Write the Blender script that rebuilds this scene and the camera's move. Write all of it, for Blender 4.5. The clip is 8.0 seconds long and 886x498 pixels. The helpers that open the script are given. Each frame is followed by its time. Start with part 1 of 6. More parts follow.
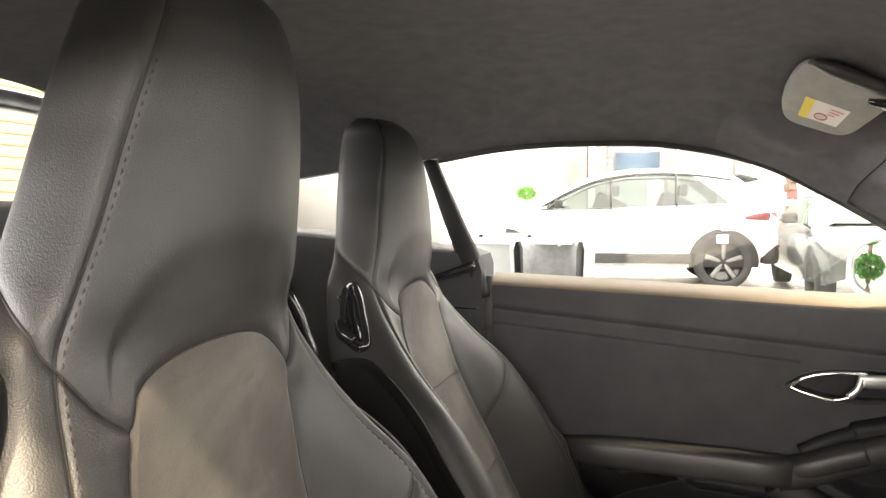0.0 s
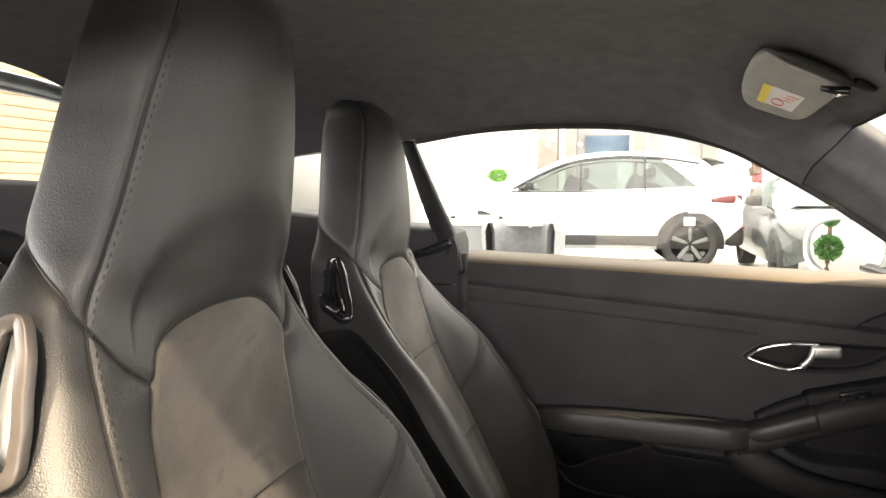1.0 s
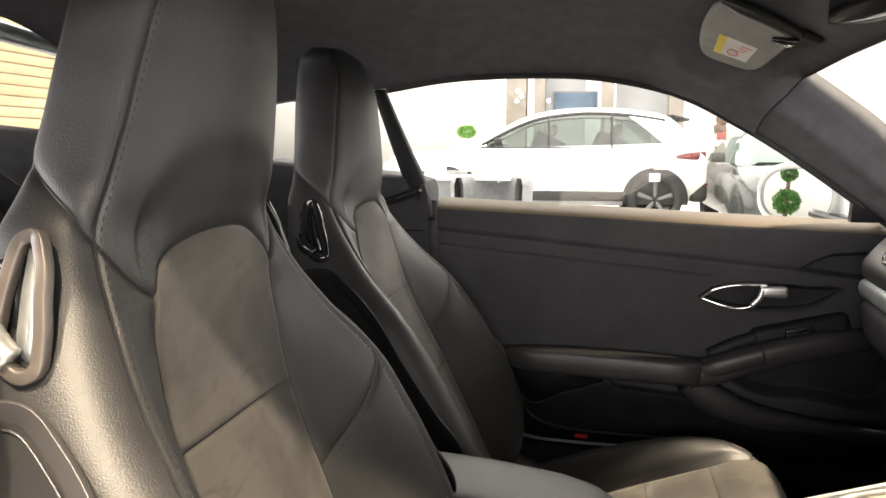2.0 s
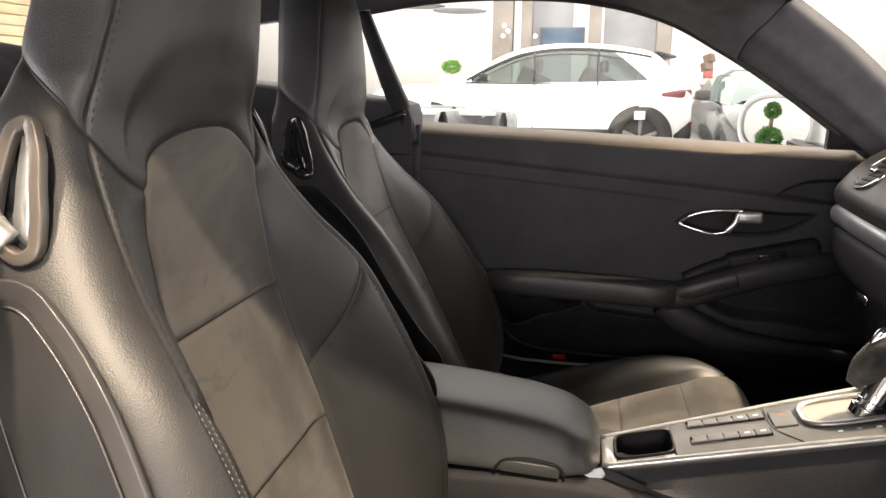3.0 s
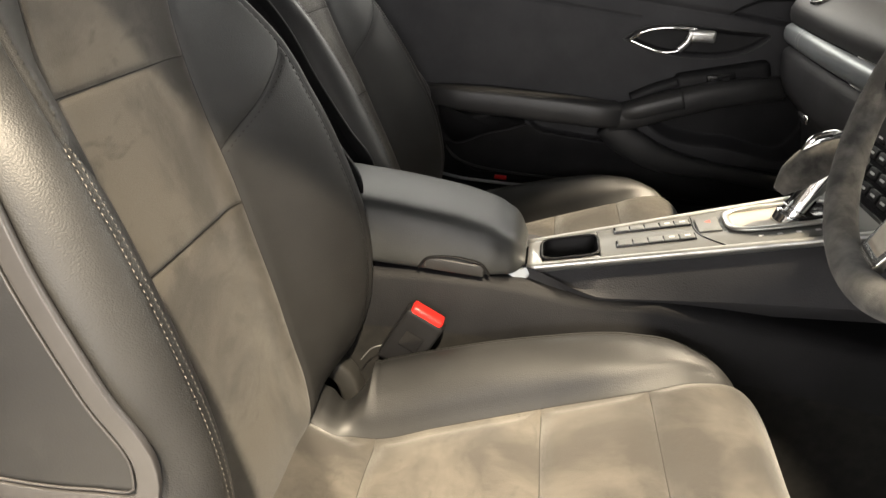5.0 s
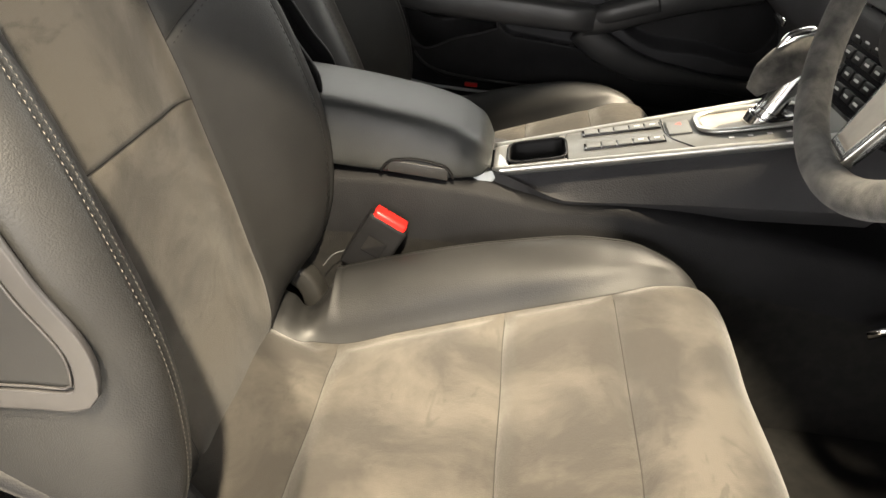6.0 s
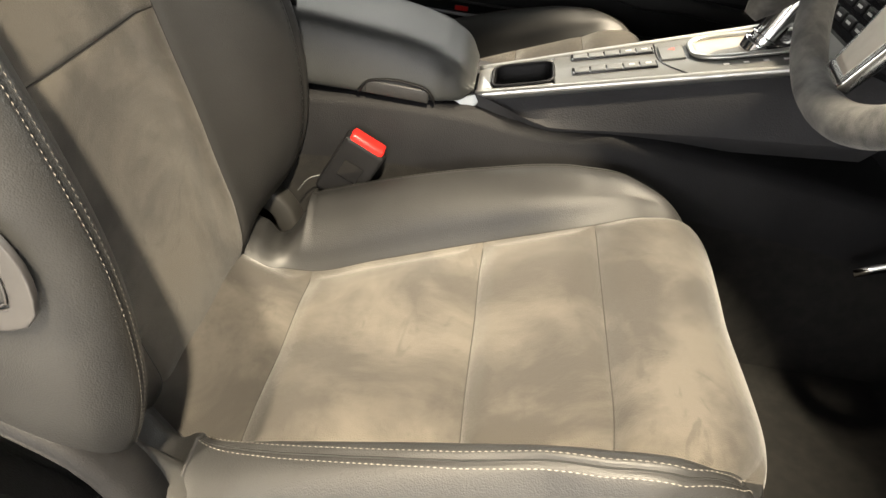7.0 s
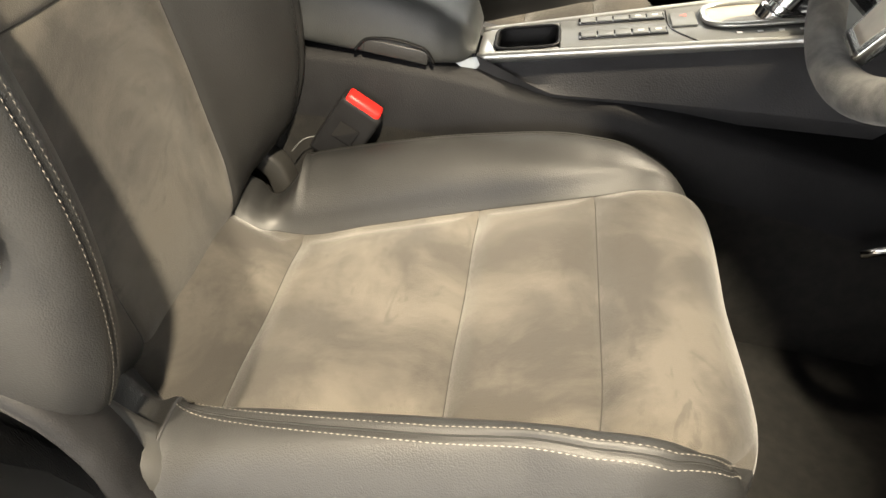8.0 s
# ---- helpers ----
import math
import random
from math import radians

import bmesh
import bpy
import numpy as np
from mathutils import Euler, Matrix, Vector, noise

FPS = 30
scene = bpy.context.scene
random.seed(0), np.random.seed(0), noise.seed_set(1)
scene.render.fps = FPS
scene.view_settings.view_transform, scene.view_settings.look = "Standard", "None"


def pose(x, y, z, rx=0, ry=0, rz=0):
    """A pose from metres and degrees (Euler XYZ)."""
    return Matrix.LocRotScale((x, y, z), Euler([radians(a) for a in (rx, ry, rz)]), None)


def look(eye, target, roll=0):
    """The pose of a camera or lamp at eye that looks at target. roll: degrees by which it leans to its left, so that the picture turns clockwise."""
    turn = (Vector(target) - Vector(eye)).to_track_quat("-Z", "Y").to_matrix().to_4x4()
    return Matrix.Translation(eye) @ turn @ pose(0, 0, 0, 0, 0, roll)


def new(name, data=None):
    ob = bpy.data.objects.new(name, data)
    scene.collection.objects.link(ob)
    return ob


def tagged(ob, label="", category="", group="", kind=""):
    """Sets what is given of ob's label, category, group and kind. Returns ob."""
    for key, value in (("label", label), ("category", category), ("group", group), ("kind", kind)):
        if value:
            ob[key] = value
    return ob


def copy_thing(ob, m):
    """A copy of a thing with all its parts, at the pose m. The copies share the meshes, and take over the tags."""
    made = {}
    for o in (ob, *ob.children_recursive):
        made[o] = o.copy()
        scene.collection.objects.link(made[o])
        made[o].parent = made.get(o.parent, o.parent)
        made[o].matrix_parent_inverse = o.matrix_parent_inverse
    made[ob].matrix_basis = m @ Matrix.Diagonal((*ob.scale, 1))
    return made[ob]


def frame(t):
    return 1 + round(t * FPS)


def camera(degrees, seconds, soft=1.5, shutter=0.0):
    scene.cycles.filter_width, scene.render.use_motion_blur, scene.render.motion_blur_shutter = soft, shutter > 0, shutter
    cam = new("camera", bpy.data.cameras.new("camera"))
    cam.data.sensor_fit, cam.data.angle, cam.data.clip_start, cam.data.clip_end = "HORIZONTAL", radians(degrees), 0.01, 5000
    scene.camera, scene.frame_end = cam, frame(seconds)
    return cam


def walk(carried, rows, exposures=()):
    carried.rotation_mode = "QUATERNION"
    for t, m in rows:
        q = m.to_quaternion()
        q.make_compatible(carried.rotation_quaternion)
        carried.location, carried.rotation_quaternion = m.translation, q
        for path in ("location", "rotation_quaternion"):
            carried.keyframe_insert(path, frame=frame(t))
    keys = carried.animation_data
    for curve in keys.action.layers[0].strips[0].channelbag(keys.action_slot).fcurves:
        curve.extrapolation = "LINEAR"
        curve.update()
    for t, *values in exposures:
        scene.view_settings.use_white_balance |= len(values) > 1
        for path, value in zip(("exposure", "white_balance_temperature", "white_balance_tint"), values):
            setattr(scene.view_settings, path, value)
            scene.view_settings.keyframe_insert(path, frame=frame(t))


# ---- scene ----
cam = camera(61.4, 8.0)
PATH = [
    (0, (0.475, -0.888, 1.017), (-0.084, 1.03, 0.907), -0.2),
    (0.5, (0.475, -0.914, 1.016), (-0.052, 1.011, 0.892), 0.1),
    (1, (0.478, -0.948, 1.011), (-0.005, 0.987, 0.854), 0.0),
    (1.5, (0.484, -0.981, 1.002), (0.051, 0.961, 0.795), -0.1),
    (3, (0.495, -1.038, 0.96), (0.147, 0.884, 0.531), 0.9),
    (3.5, (0.504, -1.034, 0.942), (0.176, 0.867, 0.415), 1.3),
    (4, (0.514, -1.028, 0.926), (0.223, 0.85, 0.301), 2.0),
    (4.5, (0.522, -1.021, 0.909), (0.276, 0.827, 0.185), 3.1),
    (6, (0.547, -0.999, 0.865), (0.438, 0.723, -0.146), 5.0),
    (6.5, (0.553, -0.988, 0.853), (0.475, 0.686, -0.238), 5.9),
    (7, (0.566, -0.976, 0.842), (0.496, 0.656, -0.312), 6.8),
    (7.5, (0.577, -0.963, 0.835), (0.506, 0.636, -0.364), 7.8),
    (8, (0.581, -0.955, 0.831), (0.503, 0.622, -0.396), 8.4),
]
EXPOSURE = [(0, 1.42, 7000, 14), (0.5, 1.28, 7000, 14), (1, 1.10, 6950, 14), (1.5, 0.88, 6900, 14), (3, 0.46, 6700, 18), (3.5, 0.48, 6700, 18),
            (4, 0.60, 6700, 18), (4.5, 0.70, 6700, 14), (6, 0.83, 6600, 11), (8, 0.81, 6550, 10)]
walk(cam, [(t, look(eye, target, roll)) for t, eye, target, roll in PATH], EXPOSURE)

# ---------- world and light ----------
world = bpy.data.worlds.new("showroom_air")
world.use_nodes = True
world.node_tree.nodes["Background"].inputs[0].default_value = (1.0, 0.97, 0.93, 1)
world.node_tree.nodes["Background"].inputs[1].default_value = 0.3
scene.world = world


def area(name, eye, target, size, watts, colour=(1, 0.95, 0.88), size_y=None, spread=180):
    lamp = bpy.data.lights.new(name, "AREA")
    lamp.shape, lamp.size, lamp.size_y = "RECTANGLE", size, size_y or size
    lamp.energy, lamp.color, lamp.spread = watts, colour, radians(spread)
    ob = new(name, lamp)
    ob.matrix_world = look(eye, target)
    return ob


# luminous ceiling of the showroom in two fields, three warm rail spots, one added floor spot
area("ceiling_light_far", (0.3, 10.2, 4.45), (0.3, 10.2, 0), 22.0, 3000, (1, 0.97, 0.92), 15.0)
area("ceiling_light_front", (6.5, 0.0, 4.45), (6.5, 0.0, 0), 8.0, 60, (1, 0.97, 0.92), 10.0)
# unseen fill lamp added on the driver's side; the wall there has no window
area("fill_light_south", (2.0, -11.2, 2.5), (2.0, 0, 1.6), 13.0, 980, (1.0, 0.98, 0.95), 2.6)
# unseen daylight-toned fill lamps behind and ahead of the car, before closed walls
area("fill_light_west", (-11.2, -5.0, 2.0), (0, -5.0, 1.6), 10.0, 1300, (0.98, 0.99, 1.0), 3.4)
area("fill_light_east", (11.2, -1.0, 1.9), (0, -1.0, 1.5), 14.0, 520, (0.95, 0.98, 1.0), 3.2)


def warm_spot(eye, target, watts, cone):
    lamp = bpy.data.lights.new("warm_spot_light", "SPOT")
    lamp.energy, lamp.color, lamp.spot_size, lamp.spot_blend, lamp.shadow_soft_size = watts, (1, 0.86, 0.63), radians(cone), 0.9, 0.09
    new("warm_spot_light", lamp).matrix_world = look(eye, target)


warm_spot((0.95, -3.25, 4.15), (0.48, -0.44, 0.32), 1900, 16)
warm_spot((-0.60, -2.35, 4.31), (0.46, -0.43, 0.36), 1600, 14.5)
# added helper: brightens the floor that the seat's leather flanks reflect
warm_spot((0.40, -2.20, 4.30), (0.32, -1.48, 0.0), 2600, 25)
warm_spot((2.60, 1.00, 4.20), (0.72, 0.22, 0.44), 2000, 17)

# ---------- materials ----------


def material(name, colour, rough=0.5, metal=0.0, **more):
    m = bpy.data.materials.new(name)
    m.use_nodes = True
    b = m.node_tree.nodes["Principled BSDF"]
    b.inputs["Base Color"].default_value = (*colour, 1)
    b.inputs["Roughness"].default_value, b.inputs["Metallic"].default_value = rough, metal
    for key, value in more.items():
        b.inputs[key.replace("_", " ")].default_value = value
    return m


def node(m, kind, **sets):
    n = m.node_tree.nodes.new(kind)
    for key, value in sets.items():
        n.inputs[key].default_value = value
    return n


def wire(m, a, out, b, into):
    m.node_tree.links.new(a.outputs[out], b.inputs[into])


def textured(name, dark, light, scale, rough, bump_scale=0.0, bump=0.0, detail=4.0, rough_to=None, low=0.35, high=0.65, cells=False, warp=0.0, metal=0.0, **more):
    """Two scales: slow colour drift by noise, and a fine relief by noise or cells."""
    m = material(name, light, rough, metal, **more)
    b = m.node_tree.nodes["Principled BSDF"]
    co = node(m, "ShaderNodeTexCoord")
    n = node(m, "ShaderNodeTexNoise", Scale=scale, Detail=detail, Roughness=0.6, Distortion=warp)
    wire(m, co, "Object", n, "Vector")
    ramp = node(m, "ShaderNodeValToRGB")
    ramp.color_ramp.elements[0].position, ramp.color_ramp.elements[0].color = low, (*dark, 1)
    ramp.color_ramp.elements[1].position, ramp.color_ramp.elements[1].color = high, (*light, 1)
    wire(m, n, "Fac", ramp, "Fac")
    wire(m, ramp, "Color", b, "Base Color")
    if rough_to is not None:
        span = node(m, "ShaderNodeMapRange")
        span.inputs["To Min"].default_value, span.inputs["To Max"].default_value = rough, rough_to
        wire(m, n, "Fac", span, "Value")
        wire(m, span, "Result", b, "Roughness")
    if bump:
        if cells:
            fine = node(m, "ShaderNodeTexVoronoi", Scale=bump_scale)
            out = "Distance"
        else:
            fine = node(m, "ShaderNodeTexNoise", Scale=bump_scale, Detail=2.0)
            out = "Fac"
        wire(m, co, "Object", fine, "Vector")
        bp = node(m, "ShaderNodeBump", Strength=bump, Distance=0.001)
        bp.invert = cells  # pebbles stand up between fine creases
        wire(m, fine, out, bp, "Height")
        wire(m, bp, "Normal", b, "Normal")
    return m


def suede(name, light, dark):
    """Brushed nap: wide soft patches with uneven edges, small strokes and a fine fuzz."""
    m = textured(name, dark, light, 6.0, 0.95, 900, 0.5, detail=8, low=0.41, high=0.58, warp=0.5, Sheen_Weight=0.25, Sheen_Roughness=0.4)
    b = m.node_tree.nodes["Principled BSDF"]
    patches = b.inputs["Base Color"].links[0].from_node
    co = node(m, "ShaderNodeTexCoord")
    turn = node(m, "ShaderNodeMapping", Rotation=(0.5, 0.4, 0.6), Scale=(34, 15, 24))
    wire(m, co, "Object", turn, "Vector")
    strokes = node(m, "ShaderNodeTexNoise", Scale=1.0, Detail=5.0, Roughness=0.62, Distortion=1.4)
    wire(m, turn, "Vector", strokes, "Vector")
    span = node(m, "ShaderNodeMapRange")
    span.inputs["From Min"].default_value, span.inputs["From Max"].default_value = 0.57, 0.68
    span.inputs["To Min"].default_value, span.inputs["To Max"].default_value = 0.0, 0.55
    wire(m, strokes, "Fac", span, "Value")
    mix = node(m, "ShaderNodeMixRGB")
    mix.inputs[2].default_value = (*dark, 1)
    wire(m, span, "Result", mix, 0)
    wire(m, patches, "Color", mix, 1)
    wire(m, mix, "Color", b, "Base Color")
    return m


LEATHER = textured("black_leather", (0.017, 0.0170, 0.0172), (0.0245, 0.0245, 0.0245), 9, 0.41, 760, 0.22, rough_to=0.52, cells=True, Specular_IOR_Level=0.44)
SEAM = material("seam_thread", (0.012, 0.012, 0.012), 0.9)
SUEDE_SEAM = material("suede_seam_thread", (0.022, 0.0195, 0.017), 0.9)
SUEDE = suede("grey_suede", (0.082, 0.0735, 0.0620), (0.036, 0.0324, 0.0280))
RIM_SUEDE = textured("dark_suede", (0.030, 0.030, 0.029), (0.110, 0.106, 0.098), 32, 0.95, 900, 0.5, low=0.38, high=0.66, Sheen_Weight=0.10)
SPOKE = textured("brushed_spoke", (0.58, 0.59, 0.59), (0.66, 0.67, 0.67), 40, 0.22, 500, 0.03, metal=1.0)
PLASTIC = textured("black_plastic", (0.010, 0.010, 0.011), (0.016, 0.016, 0.017), 14, 0.5, 700, 0.2, cells=True, Specular_IOR_Level=0.16)
SOFT = textured("soft_door_skin", (0.032, 0.032, 0.0345), (0.043, 0.043, 0.046), 10, 0.62, 520, 0.3, cells=True, Specular_IOR_Level=0.14)
# lid leather paler and greener: the window's reflection is put into its base colour
LID_SHEEN = textured("armrest_lid_sheen_leather", (0.030, 0.0315, 0.0315), (0.040, 0.042, 0.042), 10, 0.44, 760, 0.2, cells=True, Specular_IOR_Level=0.48)
PADDED = textured("padded_armrest_skin", (0.022, 0.022, 0.0225), (0.031, 0.031, 0.0315), 10, 0.42, 600, 0.2, cells=True, Specular_IOR_Level=0.45)
DASH_STRIP = textured("dash_strip_satin", (0.24, 0.26, 0.27), (0.29, 0.31, 0.32), 20, 0.36, 500, 0.05, metal=0.5)
# black leather of the door roll; warm window light is painted in as tan
ROLL_WARM_LIT = textured("door_roll_warm_lit_leather", (0.072, 0.058, 0.040), (0.090, 0.073, 0.050), 10, 0.50, 520, 0.2, cells=True, Specular_IOR_Level=0.45, Specular_Tint=(1.0, 0.82, 0.58, 1.0))
SHELL = textured("seat_shell_plastic", (0.005, 0.005, 0.0055), (0.008, 0.008, 0.0085), 14, 0.5, 600, 0.15, Specular_IOR_Level=0.18)
PANEL = textured("shell_panel_plastic", (0.010, 0.010, 0.0105), (0.014, 0.014, 0.0145), 14, 0.42, 600, 0.1, Specular_IOR_Level=0.45)
TRIM = textured("bronze_grey_trim", (0.095, 0.083, 0.074), (0.12, 0.105, 0.092), 14, 0.36, 800, 0.05, metal=0.35)
BORDER = textured("shell_border_satin", (0.062, 0.060, 0.061), (0.076, 0.073, 0.074), 14, 0.36, 800, 0.04, metal=0.5)
TUNNEL = textured("soft_tunnel_skin", (0.0100, 0.0100, 0.0110), (0.0145, 0.0145, 0.0155), 12, 0.55, 700, 0.25, cells=True, Specular_IOR_Level=0.16)
GREY_PLASTIC = textured("grey_seat_plastic", (0.024, 0.0235, 0.0225), (0.034, 0.033, 0.031), 16, 0.5, 900, 0.2, Specular_IOR_Level=0.3)
GLOSS = material("gloss_black", (0.012, 0.012, 0.013), 0.12)
CARPET = textured("black_carpet", (0.0035, 0.0033, 0.003), (0.010, 0.009, 0.0078), 60, 0.98, 1100, 1.0)
LINER = textured("headliner_cloth", (0.068, 0.067, 0.075), (0.088, 0.087, 0.096), 30, 0.95, 1400, 0.5)
VISOR = textured("visor_cloth", (0.27, 0.27, 0.255), (0.32, 0.32, 0.305), 30, 0.9, 1400, 0.4)
SILVER = textured("satin_silver", (0.50, 0.50, 0.49), (0.60, 0.60, 0.58), 30, 0.32, 500, 0.05, metal=0.85)
GALVANO = textured("grey_galvano", (0.30, 0.32, 0.33), (0.40, 0.42, 0.43), 30, 0.36, 500, 0.05, metal=0.7)
ANTHRACITE = textured("anthracite_satin", (0.13, 0.132, 0.128), (0.16, 0.162, 0.157), 20, 0.42, 500, 0.05, metal=0.25)
GATE = textured("champagne_satin", (0.34, 0.31, 0.26), (0.42, 0.38, 0.32), 30, 0.42, 500, 0.05, metal=0.3)
CHROME = material("chrome", (0.82, 0.82, 0.82), 0.08, 1.0)
RED = material("red_button", (0.75, 0.025, 0.02), 0.35, Emission_Strength=0.0)
THREAD = material("light_thread", (0.19, 0.175, 0.155), 0.7)
DARK_THREAD = material("dark_thread", (0.014, 0.014, 0.013), 0.8)
WHITE_MARK = material("white_print", (0.6, 0.6, 0.6), 0.6)
YELLOW = material("yellow_print", (0.75, 0.6, 0.08), 0.6)
PAPER = material("label_paper", (0.72, 0.70, 0.68), 0.6)
RED_INK = material("red_ink", (0.65, 0.12, 0.1), 0.6)
PAINT = textured("white_car_paint", (0.74, 0.74, 0.73), (0.8, 0.8, 0.79), 1.5, 0.18, Coat_Weight=0.6)
RUBBER = textured("tyre_rubber", (0.015, 0.015, 0.015), (0.03, 0.03, 0.03), 40, 0.8, 300, 0.3)
FLOOR = textured("white_floor_tile", (0.62, 0.61, 0.58), (0.7, 0.69, 0.66), 2.2, 0.22, rough_to=0.35)
WALL = textured("white_wall", (0.76, 0.75, 0.72), (0.82, 0.81, 0.79), 1.2, 0.8, 160, 0.1)
SAND = textured("beige_shutter", (0.32, 0.25, 0.15), (0.38, 0.30, 0.18), 3, 0.7, 120, 0.1)
TAUPE = textured("taupe_panel", (0.18, 0.16, 0.14), (0.24, 0.215, 0.19), 3, 0.7, 200, 0.1)
CHARCOAL = textured("charcoal_light_damper", (0.05, 0.05, 0.05), (0.075, 0.074, 0.072), 2, 0.9, 200, 0.1)
GREYWALL = textured("pale_grey_panel", (0.26, 0.27, 0.28), (0.32, 0.33, 0.34), 2, 0.7, 200, 0.1)
LEAF = textured("leaf_green", (0.03, 0.10, 0.02), (0.09, 0.24, 0.05), 30, 0.6, 200, 0.2)
LIME = textured("lime_leaf", (0.10, 0.24, 0.04), (0.20, 0.40, 0.09), 30, 0.6, 200, 0.2)
BARK = textured("bark", (0.08, 0.05, 0.03), (0.16, 0.11, 0.07), 40, 0.9, 200, 0.5)
MIRROR = material("mirror_silvering", (0.9, 0.92, 0.92), 0.01, 1.0)
BLUE = textured("blue_picture", (0.02, 0.06, 0.13), (0.10, 0.17, 0.22), 1.4, 0.5)
TAIL = material("tail_lamp_red", (0.11, 0.008, 0.012), 0.2)
# dark chair cloth lifted to grey: bloom and haze are put into the colour
HAZE_GREY = textured("haze_grey_cloth", (0.16, 0.165, 0.17), (0.22, 0.225, 0.23), 20, 0.7, 300, 0.2)
RED_WRAP = material("red_wrapping", (0.20, 0.03, 0.025), 0.5)
BLUE_WRAP = material("blue_wrapping", (0.03, 0.09, 0.40), 0.5)
BROWN_WRAP = textured("brown_wrapping", (0.07, 0.04, 0.025), (0.12, 0.075, 0.05), 12, 0.6)
CAR_GREY = textured("grey_car_paint", (0.030, 0.036, 0.036), (0.05, 0.056, 0.056), 2, 0.25, Coat_Weight=0.5)
DARKGLASS = material("tinted_car_glass", (0.04, 0.08, 0.07), 0.04)


def pane_material(name, tint, gloss):
    m = bpy.data.materials.new(name)
    m.use_nodes = True
    t = m.node_tree
    t.nodes.remove(t.nodes["Principled BSDF"])
    clear, shine, mix = node(m, "ShaderNodeBsdfTransparent"), node(m, "ShaderNodeBsdfGlossy"), node(m, "ShaderNodeMixShader")
    clear.inputs["Color"].default_value = (*tint, 1)
    shine.inputs["Roughness"].default_value = 0.02
    mix.inputs["Fac"].default_value = gloss
    wire(m, clear, "BSDF", mix, 1)
    wire(m, shine, "BSDF", mix, 2)
    wire(m, mix, "Shader", t.nodes["Material Output"], "Surface")
    return m


TINTED = pane_material("tinted_suv_glass", (0.50, 0.60, 0.57), 0.06)
PANE = pane_material("clear_car_glass", (0.93, 0.96, 0.94), 0.05)

# ---------- mesh tools ----------


def mesh_of(name, verts, faces, mat, smooth=True):
    me = bpy.data.meshes.new(name)
    me.from_pydata([tuple(map(float, v)) for v in verts], [], faces)
    if smooth:
        me.polygons.foreach_set("use_smooth", [True] * len(me.polygons))
    me.materials.append(mat)
    return me


def root(name, at, label, category, group="", kind=""):
    ob = tagged(new(name), label, category, group, kind)
    ob.location = at
    ob.empty_display_size = 0.1
    return ob


def part(name, data, mat, parent, label="", smooth=True):
    """One mesh under a thing or a part, given in world coordinates: a bmesh, or (verts, faces)."""
    if isinstance(data, tuple):
        me = mesh_of(name, data[0], data[1], mat, smooth)
    else:
        me = bpy.data.meshes.new(name)
        data.to_mesh(me)
        data.free()
        if smooth:
            me.polygons.foreach_set("use_smooth", [True] * len(me.polygons))
        me.materials.append(mat)
    ob = new(name, me)
    if parent:
        away = Vector(parent.location)
        if parent.parent:
            away = away + Vector(parent.parent.location)
        me.transform(Matrix.Translation(-away))
        ob.parent = parent
    if label:
        ob["label"] = label
    return ob


def soften(ob, angle=40):
    """Sharp edges stay sharp on a smooth-shaded mesh."""
    ob.data.set_sharp_from_angle(angle=radians(angle))
    return ob


def rbox(size, at, bevel=0.004, turn=None, seg=2):
    bm = bmesh.new()
    bmesh.ops.create_cube(bm, size=1.0, matrix=Matrix.Diagonal((*size, 1)))
    if bevel:
        bmesh.ops.bevel(bm, geom=bm.edges[:], offset=min(bevel, 0.48 * min(size)), segments=seg, profile=0.6, affect="EDGES")
    bm.transform(Matrix.Translation(at) @ (turn or Matrix()))
    return bm


def hermite(xs, ys, x):
    """Smooth curve through the knots; ys may have several columns."""
    xs, ys, x = np.asarray(xs, float), np.asarray(ys, float), np.asarray(x, float)
    if ys.ndim == 1:
        ys = ys[:, None]
    h = np.diff(xs)[:, None]
    d = np.diff(ys, axis=0) / h
    m = np.vstack([d[:1], (d[:-1] * h[1:] + d[1:] * h[:-1]) / (h[1:] + h[:-1]), d[-1:]])
    i = np.clip(np.searchsorted(xs, x) - 1, 0, len(xs) - 2)
    t = ((x - xs[i]) / h[i, 0])[:, None]
    t = np.clip(t, 0, 1)
    a, b, ma, mb, hh = ys[i], ys[i + 1], m[i], m[i + 1], h[i]
    return a * (2 * t**3 - 3 * t**2 + 1) + ma * hh * (t**3 - 2 * t**2 + t) + b * (3 * t**2 - 2 * t**3) + mb * hh * (t**3 - t**2)


def smooth_path(points, n):
    p = np.array(points, float)
    s = np.r_[0, np.cumsum(np.linalg.norm(np.diff(p, axis=0), axis=1))]
    return hermite(s, p, np.linspace(0, s[-1], n))


def grid_faces(rows, cols, closed=False):
    out = []
    for r in range(rows - 1):
        for c in range(cols if closed else cols - 1):
            d = (c + 1) % cols
            out.append((r * cols + c, r * cols + d, (r + 1) * cols + d, (r + 1) * cols + c))
    return out


def sheet(points):
    """A grid of points (rows x cols x 3) as (verts, faces)."""
    p = np.asarray(points, float)
    return p.reshape(-1, 3), grid_faces(p.shape[0], p.shape[1])


